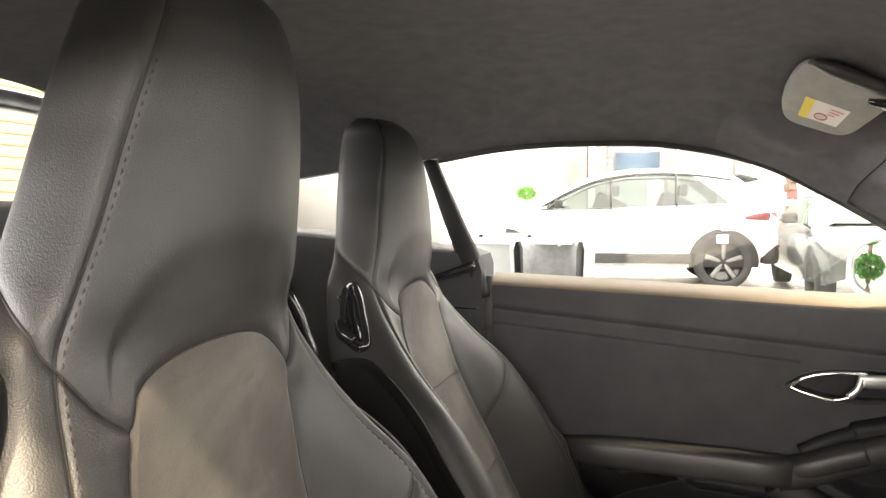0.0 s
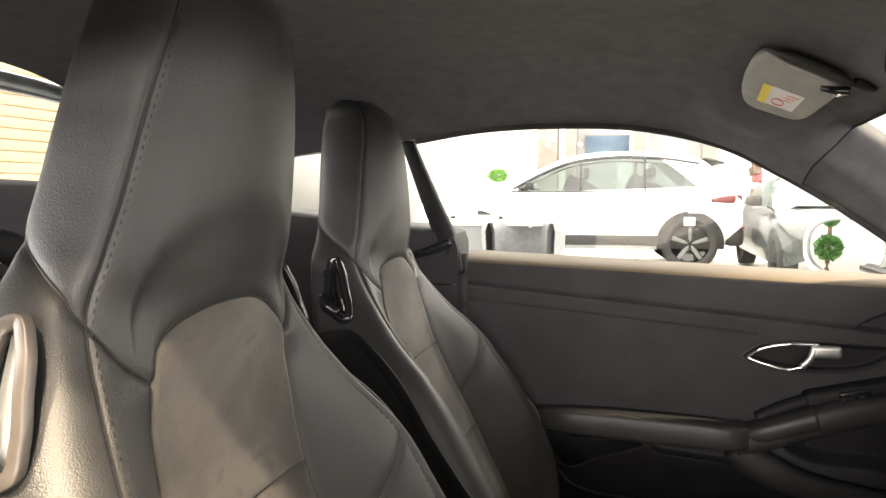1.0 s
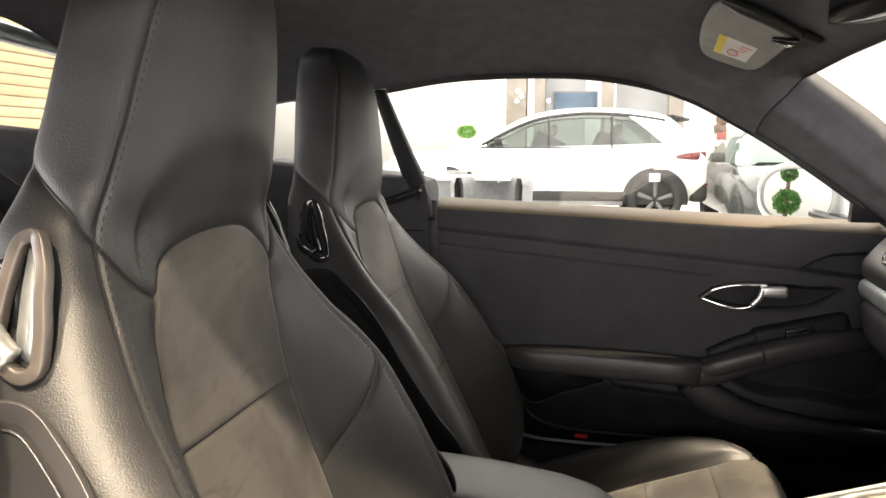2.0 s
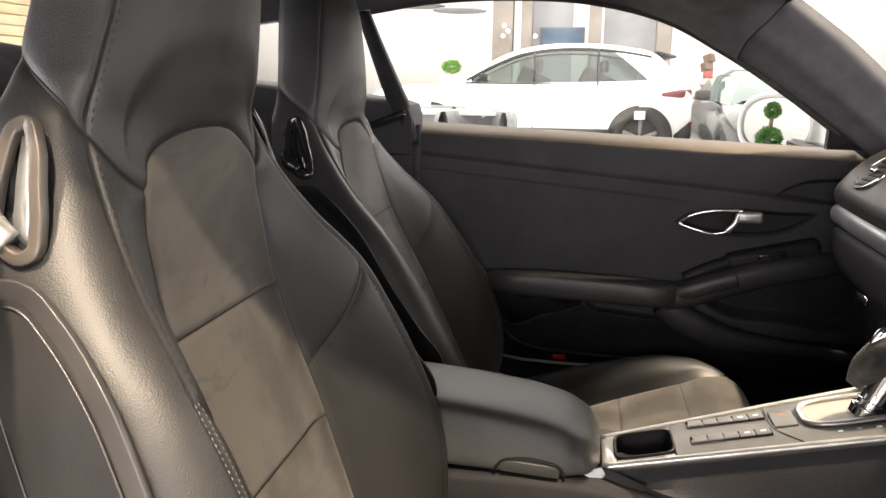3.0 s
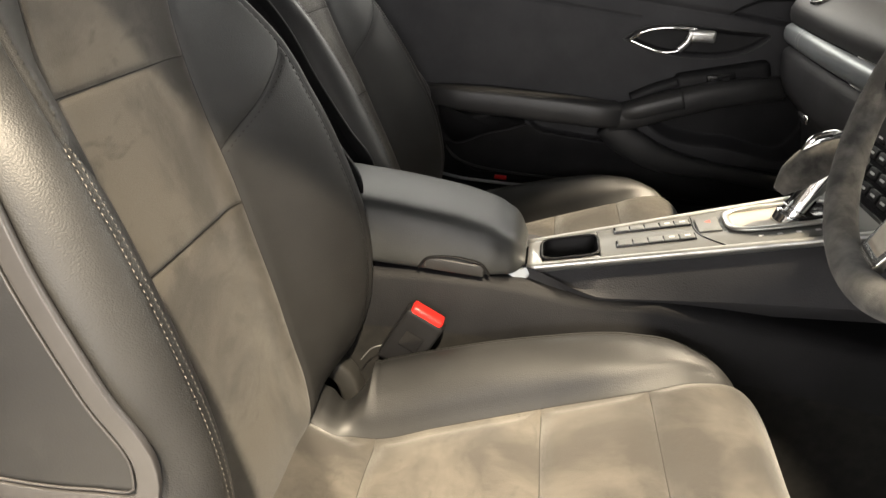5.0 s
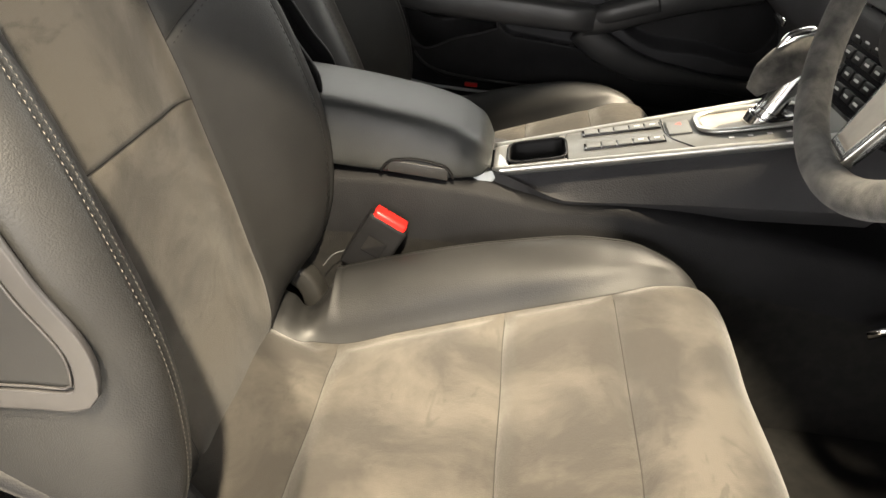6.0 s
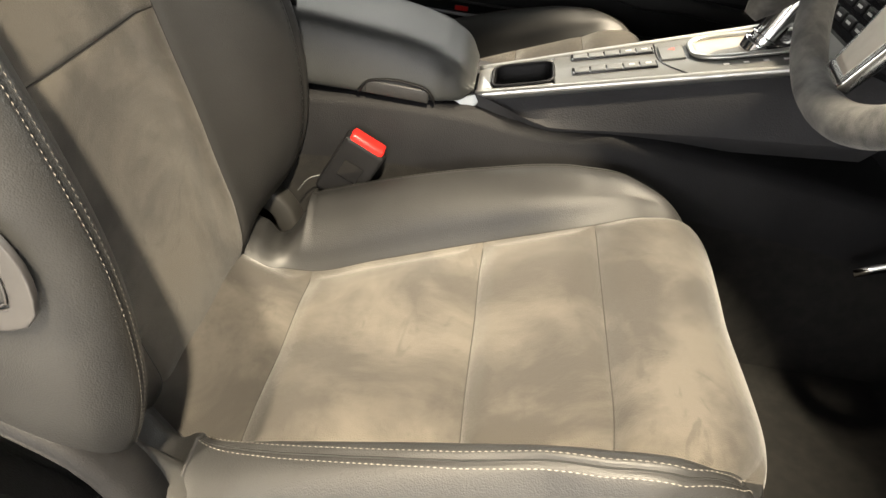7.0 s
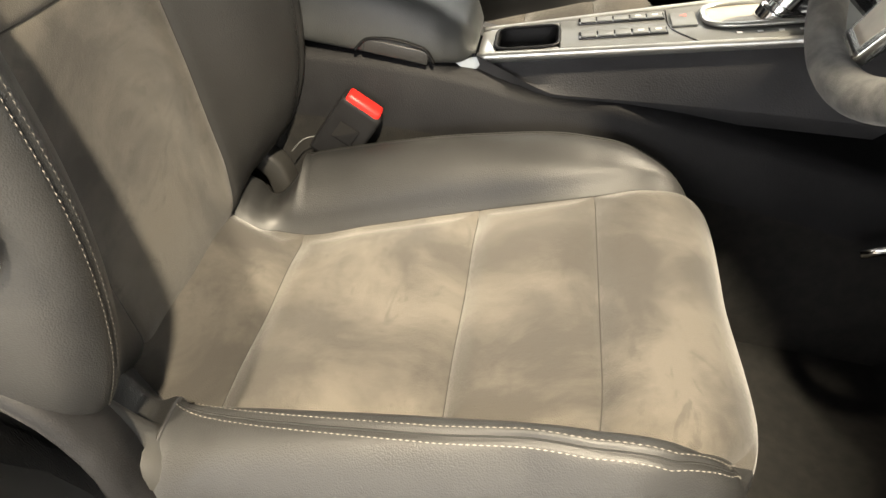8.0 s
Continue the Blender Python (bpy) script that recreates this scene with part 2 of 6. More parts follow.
def tube(path, section, n=40, up=(0, 0, 1), closed=False, cap=True, scale=None):
    """A section [(side, up), ...] swept along a smooth path."""
    p = smooth_path(list(path) + ([path[0]] if closed else []), n + (1 if closed else 0))
    if closed:
        p = p[:-1]
        tan = np.roll(p, -1, 0) - np.roll(p, 1, 0)
    else:
        tan = np.gradient(p, axis=0)
    tan /= np.linalg.norm(tan, axis=1)[:, None]
    side = np.cross(tan, np.array(up, float))
    side /= np.linalg.norm(side, axis=1)[:, None]
    above = np.cross(side, tan)
    sec = np.array(section, float)
    k = np.ones(len(p)) if scale is None else np.interp(np.linspace(0, 1, len(p)), np.linspace(0, 1, len(scale)), scale)
    v = p[:, None] + (side[:, None] * sec[None, :, :1] + above[:, None] * sec[None, :, 1:]) * k[:, None, None]
    m = len(sec)
    faces = grid_faces(len(p), m, True)
    if closed:
        last = (len(p) - 1) * m
        faces += [(last + c, last + (c + 1) % m, (c + 1) % m, c) for c in range(m)]
    verts = v.reshape(-1, 3)
    if cap and not closed:
        faces += [tuple(range(m))[::-1], tuple(range((len(p) - 1) * m, len(p) * m))]
    return verts, faces


def oval(a, b, n=14, power=2.0):
    """A superellipse section."""
    out = []
    for t in np.linspace(0, 2 * math.pi, n, endpoint=False):
        c, s = math.cos(t), math.sin(t)
        out.append((a * math.copysign(abs(c) ** (2 / power), c), b * math.copysign(abs(s) ** (2 / power), s)))
    return out


def joined(*datas):
    verts, faces = [], []
    for v, f in datas:
        faces += [tuple(i + len(verts) for i in q) for q in f]
        verts += [tuple(p) for p in v]
    return verts, faces


def slab(outline, thick, axis="y"):
    """An outline of (a, b) with an even thickness: axis y gives x, z outlines; z gives x, y outlines. outline: (a, b, base)."""
    n = len(outline)
    verts = []
    for off in (0, thick):
        for a, b, base in outline:
            verts.append((a, base + off, b) if axis == "y" else (a, b, base + off))
    faces = [tuple(range(n)), tuple(range(2 * n - 1, n - 1, -1))]
    faces += [(i, i + n, (i + 1) % n + n, (i + 1) % n) for i in range(n)]
    return verts, faces


def pillow(outline, y0, y1, round_, n=90):
    """A closed outline of (x, z) as a solid between y0 and y1 with rounded rims; y0 is the side that is seen."""
    q = smooth_path(list(outline) + [outline[0]], n + 1)[:-1]
    tan = np.roll(q, -1, 0) - np.roll(q, 1, 0)
    tan /= np.linalg.norm(tan, axis=1)[:, None] + 1e-9
    inward = np.stack([-tan[:, 1], tan[:, 0]], -1)
    area2 = np.sum(q[:, 0] * np.roll(q[:, 1], -1) - np.roll(q[:, 0], -1) * q[:, 1])
    inward = inward if area2 > 0 else -inward
    way = 1 if y1 > y0 else -1
    rings = [(round_ * (1 - math.sin(a)), round_ * (1 - math.cos(a))) for a in np.linspace(0, math.pi / 2, 6)] + [(0.0, abs(y1 - y0))]
    v = [(x, y0 + way * d, z) for inset, d in rings for x, z in q + inward * inset]
    return v, grid_faces(len(rings), n, True) + [tuple(range(n)), tuple(range(len(v) - n, len(v)))]


def stitches(points, normals, pitch, size=0.0007, ratio=0.62, lift=0.0012):
    """Short thread pieces along a line on a surface."""
    p = np.asarray(points, float) + np.asarray(normals, float) * lift
    s = np.r_[0, np.cumsum(np.linalg.norm(np.diff(p, axis=0), axis=1))]
    nn = np.asarray(normals, float)
    verts, faces = [], []
    for a in np.arange(0, s[-1] - pitch, pitch):
        ends = [np.array([np.interp(q, s, p[:, k]) for k in range(3)]) for q in (a, a + pitch * ratio)]
        up = np.array([np.interp(a, s, nn[:, k]) for k in range(3)])
        d = ends[1] - ends[0]
        side = np.cross(d, up)
        side /= np.linalg.norm(side) + 1e-9
        base = len(verts)
        mid = (ends[0] + ends[1]) / 2
        verts += [ends[0] - up * size, mid + side * size, mid + up * size, mid - side * size, ends[1] - up * size]
        faces += [(base, base + 1, base + 2), (base, base + 2, base + 3), (base + 4, base + 2, base + 1), (base + 4, base + 3, base + 2)]
    return verts, faces

# ---------- the seats ----------
SEAT_AT = (0.45, -0.385, 0.13)
# height: insert x, insert half width, crest y, crest x, half width, x of widest, back x, bolster swell
BACK = np.array([
    [0.270, 0.300, 0.110, 0.215, 0.250, 0.245, 0.215, 0.190, 0.55],
    [0.310, 0.297, 0.115, 0.225, 0.295, 0.258, 0.250, 0.175, 0.58],
    [0.350, 0.288, 0.120, 0.230, 0.327, 0.266, 0.280, 0.160, 0.60],
    [0.400, 0.270, 0.121, 0.232, 0.345, 0.273, 0.295, 0.145, 0.62],
    [0.470, 0.250, 0.119, 0.232, 0.350, 0.276, 0.298, 0.125, 0.62],
    [0.540, 0.228, 0.117, 0.230, 0.340, 0.276, 0.286, 0.105, 0.62],
    [0.610, 0.206, 0.116, 0.227, 0.316, 0.273, 0.265, 0.085, 0.62],
    [0.680, 0.182, 0.115, 0.222, 0.285, 0.264, 0.235, 0.066, 0.62],
    [0.752, 0.162, 0.113, 0.212, 0.243, 0.248, 0.195, 0.050, 0.60],
    [0.810, 0.153, 0.110, 0.186, 0.193, 0.222, 0.150, 0.040, 0.55],
    [0.860, 0.149, 0.104, 0.163, 0.158, 0.195, 0.115, 0.034, 0.45],
    [0.900, 0.155, 0.080, 0.150, 0.137, 0.176, 0.096, 0.034, 0.35],
    [0.924, 0.160, 0.040, 0.145, 0.130, 0.168, 0.090, 0.036, 0.30],
    [0.960, 0.170, 0.030, 0.142, 0.136, 0.152, 0.100, 0.044, 0.28],
    [1.010, 0.178, 0.030, 0.131, 0.143, 0.139, 0.106, 0.050, 0.28],
    [1.070, 0.183, 0.030, 0.118, 0.150, 0.126, 0.112, 0.056, 0.28],
    [1.130, 0.185, 0.030, 0.098, 0.157, 0.107, 0.118, 0.064, 0.28],
    [1.165, 0.178, 0.030, 0.083, 0.156, 0.092, 0.118, 0.070, 0.28],
    [1.188, 0.164, 0.026, 0.072, 0.148, 0.082, 0.116, 0.080, 0.28],
    [1.200, 0.145, 0.018, 0.054, 0.137, 0.062, 0.114, 0.094, 0.28],
])
INSERT_TOP = 0.918
INSERT_SEAMS = (0.580, 0.740)


def seam_height(t):
    """Height of the seam below the headrest: an arch over the insert, then out over the shoulder to the back."""
    return np.where(t <= 2, 0.872 + 0.047 * np.clip(1 - (t / 2) ** 2.3, 0, 1) ** 0.45, np.interp(t, [2, 3, 4, 5, 6, 7, 8, 10], [0.874, 0.893, 0.922, 0.940, 0.955, 0.972, 0.98, 0.985]))


def backrest_grid():
    """Rings of points round the backrest; the row below the headrest follows the shoulder seam."""
    low, mid_, up_ = np.linspace(0.27, 0.580, 86), np.linspace(0.580, 0.740, 48)[1:], np.linspace(0.740, INSERT_TOP, 54)[1:]
    z = np.r_[low, mid_, up_, np.linspace(INSERT_TOP, 1.2, 80)[1:]]
    mark = len(low) + len(mid_) + len(up_) - 1
    xi, hi, yc, xc, hw, xs, xb, sw = hermite(BACK[:, 0], BACK[:, 1:], z).T
    hi = np.where(z > 0.86, np.interp(z, [0.86, 0.92, 1.2], [0.106, 0.098, 0.03]), hi)
    hi = np.minimum(hi, 0.72 * yc)
    def knots_of(hi, yc, xc, hw):
        """Half section from the middle of the front to the middle of the back."""
        lift2 = sw * (xc - xi)
        edge = np.where(z < 0.80, 0.004, 0.004 * np.clip((INSERT_TOP - z) / 0.118, 0, 1)) + (xc - xi) * np.where(xc < xi, (hi / yc) ** 2, 0)
        return np.stack([
            np.stack([0 * z, xi], -1),
            np.stack([0.5 * hi, xi + 0.25 * np.minimum(edge, 0)], -1),
            np.stack([hi, xi + edge], -1),
            np.stack([hi + 0.5 * (yc - hi), xi + np.where(xc > xi, lift2, (xc - xi) * ((hi + 0.5 * (yc - hi)) / yc) ** 2)], -1),
            np.stack([yc, xc], -1),
            np.stack([yc + 0.72 * (hw - yc), xc - 0.30 * (xc - xs)], -1),
            np.stack([hw, xs], -1),
            np.stack([hw - 0.004, 0.5 * (xs + xb)], -1),
            np.stack([hw - 0.12 * hw, xb + 0.012], -1),
            np.stack([0.5 * hw, xb], -1),
            np.stack([0 * z, xb - 0.004], -1),
        ], 1)

    # the bolster beside the tunnel is slimmer at the shoulder, with its edge seam further out
    slim = np.interp(z, [0.45, 0.60, 0.70, 0.80, 0.88], [0, 0.010, 0.016, 0.012, 0])
    out = np.interp(z, [0.30, 0.50, 0.70, 0.80, 0.88], [0, 0.004, 0.008, 0.006, 0])
    tunnel_side = knots_of(hi + np.interp(z, [0.3, 0.4, 0.6, 0.72], [0, 0.007, 0.007, 0]), yc + out - 0.3 * slim, xc - 1.2 * out, hw - slim)
    door_side = knots_of(hi, yc, xc, hw)
    count = [14, 14, 15, 15, 9, 9, 10, 7, 7, 7]
    t = np.concatenate([k + np.arange(n) / n for k, n in enumerate(count)] + [[10.0]])
    half, other = (np.array([hermite(np.arange(11), row, t) for row in k]) for k in (tunnel_side, door_side))
    ring = np.concatenate([half, (other * (-1, 1))[:, -2:0:-1]], 1)
    for _ in range(16):
        ring = 0.5 * ring + 0.25 * (np.roll(ring, 1, 1) + np.roll(ring, -1, 1))
    tt = np.r_[t, t[-2:0:-1]]
    lean = np.interp(z, [0.93, 0.96, 1.01, 1.07, 1.2], [0.0, 0.005, 0.011, 0.017, 0.019])[:, None]
    yy, xx = ring[..., 0] + lean, ring[..., 1]
    seam = seam_height(tt)
    zz = np.stack([np.interp(z, [0.27, 0.740, INSERT_TOP, 1.2], [0.27, 0.740, h, 1.2]) for h in seam], 1)
    p = np.stack([np.stack([np.interp(zz[:, c], z, a[:, c]) for c in range(len(tt))], 1) for a in (xx, yy)] + [zz], -1)
    # the headrest pad stands proud over an arched hollow above the insert
    arch = 0.925 + 0.085 * np.clip(1 - (abs(p[..., 1]) / 0.115) ** 2.5, 0, 1) ** 0.5
    hollow = np.clip((arch - zz) / 0.040, 0, 1)
    hollow = hollow * hollow * (3 - 2 * hollow) * np.clip((zz - 0.885) / 0.05, 0, 1)
    p[..., 0] -= 0.0045 * hollow * np.clip((3.6 - tt[None]) / 1.2, 0, 1)
    for _ in range(3):
        p[1:-1, :, :2] = 0.5 * p[1:-1, :, :2] + 0.25 * (p[2:, :, :2] + p[:-2, :, :2])
    du = np.roll(p, -1, 1) - np.roll(p, 1, 1)
    dv = np.gradient(p, axis=0)
    nn = np.cross(du, dv)
    nn /= np.linalg.norm(nn, axis=2)[..., None] + 1e-12
    return p, tt, z, nn, mark, seam


def groove(p, tt, nn, seam):
    """Sinks the seams into the cover."""
    d = np.full(p.shape[:2], 1.0)
    zz = p[..., 2]
    seg = np.linalg.norm(np.diff(p, axis=1), axis=2)
    s = np.concatenate([np.zeros((len(p), 1)), np.cumsum(seg, 1)], 1)
    n = len(tt)
    for k in (2.0, 3.95):
        i = int(np.argmin(abs(tt[: n // 2] - k)))
        for j in (i, n - i):
            dist = abs(s - s[:, j : j + 1])
            if k == 2.0:
                dist = np.where(zz < 0.8745, dist, 1)
            d = np.minimum(d, dist)
    for zs in INSERT_SEAMS:
        d = np.minimum(d, np.where(tt[None] <= 2.0, abs(zz - zs) * 1.05 + 0.0005, 1))
    d = np.minimum(d, np.where(tt[None] < 8, abs(zz - seam[None]) * 0.92, 1))
    cross = np.interp(tt, [2, 4], [0.640, 0.752])[None]
    d = np.minimum(d, np.where((tt[None] >= 2.0) & (tt[None] <= 4), abs(zz - cross) * 0.75 + 0.0005, 1))
    return p - nn * (0.0030 * np.exp(-((d / 0.0030) ** 2)) + 0.0016 * np.exp(-((d / 0.009) ** 2)))[..., None]


def split_mesh(p, faces, keep):
    idx = np.unique(np.array([faces[i] for i in keep]).ravel())
    new_of = {int(o): n for n, o in enumerate(idx)}
    flat = p.reshape(-1, 3)
    return [tuple(v) for v in flat[idx]], [tuple(new_of[i] for i in faces[k]) for k in keep]


def make_backrest(seat, recline, door):
    p0, tt, z, nn, mark, seam = backrest_grid()
    p = groove(p0, tt, nn, seam)
    p = p + (0, SEAT_AT[1], 0)
    p[..., 0] += recline(p[..., 2])
    rows, cols = p.shape[:2]
    faces = grid_faces(rows, cols, True)
    regions = {}
    n = cols
    for k, q in enumerate(faces):
        r, c = divmod(q[0], cols)
        d = (c + 1) % cols
        t, zz = (tt[c] + tt[d]) / 2, (z[r] + z[r + 1]) / 2
        side = "a" if c < n // 2 else "b"
        if t < 2 and r < mark:
            key = "insert" + str(sum(zz > s for s in INSERT_SEAMS))
        elif t > 8.2 and zz < 0.93:
            key = "shell"
        elif r >= mark:
            key = "head"
        else:
            key = "bolster" + side
        regions.setdefault(key, []).append(k)
    back = part("backrest", split_mesh(p, faces, regions["shell"]), SHELL, seat, "black plastic backrest shell")
    for key, name, mat, label in (("insert0", "insert_panel", SUEDE, "grey suede insert panel"), ("insert1", "insert_panel", SUEDE, "grey suede insert panel"),
                                  ("insert2", "insert_panel", SUEDE, "grey suede insert panel"), ("head", "headrest", LEATHER, "black leather headrest cover")):
        part(name, split_mesh(p, faces, regions[key]), mat, seat, label)
    for key in ("bolstera", "bolsterb"):
        part("side_bolster", split_mesh(p, faces, regions[key]), LEATHER, seat, "black grained leather side bolster")
    # the crown of the headrest closes the last ring
    last = p[-1]
    mid = last.mean(0) + (0, 0, 0.004)
    part("crown", ([tuple(v) for v in last] + [tuple(mid)], [(i, (i + 1) % cols, cols) for i in range(cols)]), LEATHER, seat)
    column = lambda k, sign: (lambda i: i if sign > 0 else n - i)(int(np.argmin(abs(tt[: n // 2] - k))))  # noqa: E731
    level = lambda j, h: [float(np.interp(h, p[:, j, 2], p[:, j, a])) for a in (0, 1)] + [h]  # noqa: E731
    cord = lambda points, count, r=0.0009, mat=SEAM: part("seam", tube(points, oval(r, r, 6), count), mat, seat, "dark sewn seam")  # noqa: E731
    # seams: shoulder, arch, insert edges and the cross seams
    for sign in (-1, 1):
        js = [column(k, sign) for k in np.linspace(2, 7.6, 40)]
        cord([level(j, float(seam[j])) for j in js], 90)
        rr = np.where((z > 0.30) & (z < 0.900))[0][::3]
        j = column(2.0, sign)
        cord([tuple(p[r, j]) for r in rr if p[r, j, 2] < 0.874], 120)
        j = column(3.95, sign)
        cord([tuple(p[r, j]) for r in np.where((z > 0.31) & (z < 1.185))[0][::3]], 200)
        js = [column(k, sign) for k in np.linspace(2.02, 3.84, 16)]
        cord([level(j, 0.640 + 0.056 * (tt[j] - 2)) for j in js], 40)
    js = [column(k, -1) for k in np.linspace(2, 0.1, 16)] + [column(k, 1) for k in np.linspace(0, 2, 17)]
    cord([level(j, float(seam[j])) for j in js], 80)
    for h in INSERT_SEAMS:
        cord([level(j, h) for j in js], 60, 0.0008, SUEDE_SEAM)
    # thread: twin light rows on the door side below the shoulder, dark rows elsewhere
    for sign in (-1, 1):
        rr = np.where((z > 0.30) & (z < 0.748))[0]
        for k in (3.88, 4.10):
            j = column(k, sign)
            if sign == door:
                tagged(part("stitching", stitches(p[rr, j], nn[rr, j], 0.0050, 0.0005, 0.80), THREAD, seat, "light double stitching"), kind="stuff")
        rr = np.where((z > (0.752 if sign == door else 0.30)) & (z < 1.17))[0]
        j = column(3.80, sign)
        tagged(part("stitching", stitches(p[rr, j], nn[rr, j], 0.0078, 0.0009, 0.74, 0.0005), DARK_THREAD, seat, "dark stitching"), kind="stuff")
        js = [column(k, sign) for k in np.linspace(2.1, 3.7, 16)]
        hs = [0.633 + 0.056 * (tt[j] - 2) for j in js]
        rows_ = [int(np.argmin(abs(p[:, j, 2] - h))) for j, h in zip(js, hs)]
        if sign != door:
            tagged(part("stitching", stitches([level(j, h) for j, h in zip(js, hs)], nn[rows_, js], 0.0070, 0.0010, 0.6, 0.0008), DARK_THREAD, seat, "dark stitching"), kind="stuff")


# along x: insert z, insert half width, bolster height (inner side), bolster height (door side)
CUSHION = np.array([
    [0.000, 0.265, 0.316, 0.132, 0.003, 0.006],
    [0.040, 0.303, 0.297, 0.133, 0.005, 0.010],
    [0.074, 0.335, 0.284, 0.133, 0.010, 0.022],
    [0.084, 0.345, 0.281, 0.134, 0.042, 0.038],
    [0.095, 0.355, 0.279, 0.134, 0.060, 0.046],
    [0.120, 0.378, 0.280, 0.134, 0.066, 0.050],
    [0.200, 0.452, 0.307, 0.137, 0.066, 0.048],
    [0.335, 0.578, 0.356, 0.139, 0.056, 0.042],
    [0.465, 0.700, 0.402, 0.142, 0.032, 0.034],
    [0.525, 0.757, 0.417, 0.155, 0.014, 0.024],
    [0.570, 0.800, 0.411, 0.170, 0.002, 0.010],
    [0.605, 0.824, 0.385, 0.180, 0.000, 0.000],
    [0.650, 0.830, 0.340, 0.185, 0.000, 0.000],
    [0.720, 0.822, 0.270, 0.185, 0.000, 0.000],
])
CUSHION_MID = -0.400


def make_cushion(seat, door):
    v = np.r_[np.linspace(0, 0.12, 34), np.linspace(0.12, 0.335, 60)[1:], np.linspace(0.335, 0.465, 38)[1:], np.linspace(0.465, 0.72, 66)[1:]]
    x, zc, hi, ha, hb = hermite(CUSHION[:, 0], CUSHION[:, 1:], v).T
    tx, tz = np.gradient(x), np.gradient(zc)
    length = np.hypot(tx, tz)
    nx, nz = -tz / length, tx / length
    def knots_y(h, hi, sign):
        a = (0.200 if sign > 0 else np.maximum(0.165, hi + 0.026)) + 0 * hi
        b, c = (0.232, 0.256) if sign > 0 else (0.226, 0.255)
        return np.stack([0 * hi, 0.55 * hi, hi, hi + 0.45 * (a - hi), a, np.maximum(b, a + 0.016), np.maximum(c, a + 0.03), 0.262 + 0 * hi, 0.258 + 0 * hi], -1)

    knots_h = lambda h: np.stack([-0.003 + 0 * h, 0.001 + 0 * h, 0.002 + 0 * h, 0.62 * h, h, 0.90 * h - 0.006, 0.5 * h - 0.036, -0.075 + 0 * h, -0.13 + 0 * h], -1)  # noqa: E731
    count = [14, 14, 8, 12, 9, 9, 8, 8]
    t = np.concatenate([k + np.arange(n) / n for k, n in enumerate(count)] + [[8.0]])
    halves = []
    ho = np.interp(v, [0, 0.095, 0.12, 0.335, 0.465, 0.57, 0.72], [0.100, 0.146, 0.153, 0.174, 0.190, 0.197, 0.197])
    for h, sign in ((hb, -1), (ha, 1)):
        ky, kh = knots_y(h, ho if sign < 0 else hi, sign), knots_h(h)
        if sign > 0:  # behind the bolster's end the tunnel side breaks off along a piped edge
            w = np.clip((0.100 - v) / 0.02, 0, 1)[:, None]
            ky[:, 5:7] = ky[:, 5:7] * (1 - w) + np.array([0.206, 0.210]) * w
            kh[:, 5:7] = kh[:, 5:7] * (1 - w) + (h[:, None] + np.array([-0.020, -0.050])) * w
        yy = np.array([hermite(np.arange(9), row, t)[:, 0] for row in ky])
        hh = np.array([hermite(np.arange(9), row, t)[:, 0] for row in kh])
        halves.append((sign * yy, hh))
    yy = np.concatenate([halves[0][0][:, :0:-1], halves[1][0]], 1)
    hh = np.concatenate([halves[0][1][:, :0:-1], halves[1][1]], 1)
    tt = np.r_[-t[:0:-1], t]
    for _ in range(8):
        yy[:, 1:-1] = 0.5 * yy[:, 1:-1] + 0.25 * (yy[:, 2:] + yy[:, :-2])
        hh[:, 1:-1] = 0.5 * hh[:, 1:-1] + 0.25 * (hh[:, 2:] + hh[:, :-2])
    # the nose narrows with rounded corners
    squeeze = 1 - 0.10 * np.clip((v - 0.50) / 0.12, 0, 1) ** 2
    yy = yy * squeeze[:, None]
    front = np.clip((abs(yy) - 0.12) / 0.14, 0, 1) ** 2 * np.clip((v - 0.40) / 0.15, 0, 1)[:, None]
    p = np.stack([x[:, None] + nx[:, None] * hh - 0.045 * front, yy, zc[:, None] + nz[:, None] * hh - 0.010 * front], -1)
    nn = np.cross(np.gradient(p, axis=0), np.gradient(p, axis=1))
    nn /= np.linalg.norm(nn, axis=2)[..., None] + 1e-12
    vv = v[:, None] + 0 * tt[None]
    d = np.full(p.shape[:2], 1.0)
    seg = np.linalg.norm(np.diff(p, axis=1), axis=2)
    s = np.concatenate([np.zeros((len(v), 1)), np.cumsum(seg, 1)], 1)
    for k in (-2.0, 2.0):
        i = int(np.argmin(abs(tt - k)))
        d = np.minimum(d, np.where(vv < 0.60, abs(s - s[:, i : i + 1]), 1))
    # the edge seam runs along the ridge of the bolster and turns in at the nose
    ridge, edge = {}, np.full(p.shape[:2], 1.0)
    for sign in (-1, 1):
        k = np.interp(v, [0.09, 0.20, 0.35, 0.46, 0.53, 0.570, 0.595], [3.7, 4.2, 4.5, 4.62, 4.5, 3.6, 2.1]) if sign == door else 4.5 + 0 * v
        ridge[sign] = np.array([np.interp(sign * k[r], tt, s[r]) for r in range(len(v))])
        edge = np.minimum(edge, np.where((vv > 0.09) & (vv < 0.597), abs(s - ridge[sign][:, None]), 1))
    for vs in (0.12, 0.335, 0.465):
        d = np.minimum(d, np.where(abs(tt)[None] <= 2.0, abs(vv - vs) + 0.0008, 1))
    puff = 0.004 * np.clip(1 - (abs(tt)[None] / 2.0) ** 4, 0, 1)
    p = p - nn * (0.0032 * np.exp(-((d / 0.0034) ** 2)) + 0.0088 * np.exp(-((d / 0.015) ** 2)) + 0.0022 * np.exp(-((edge / 0.003) ** 2)))[..., None] + nn * puff[..., None]
    p = p + (0, CUSHION_MID, 0)
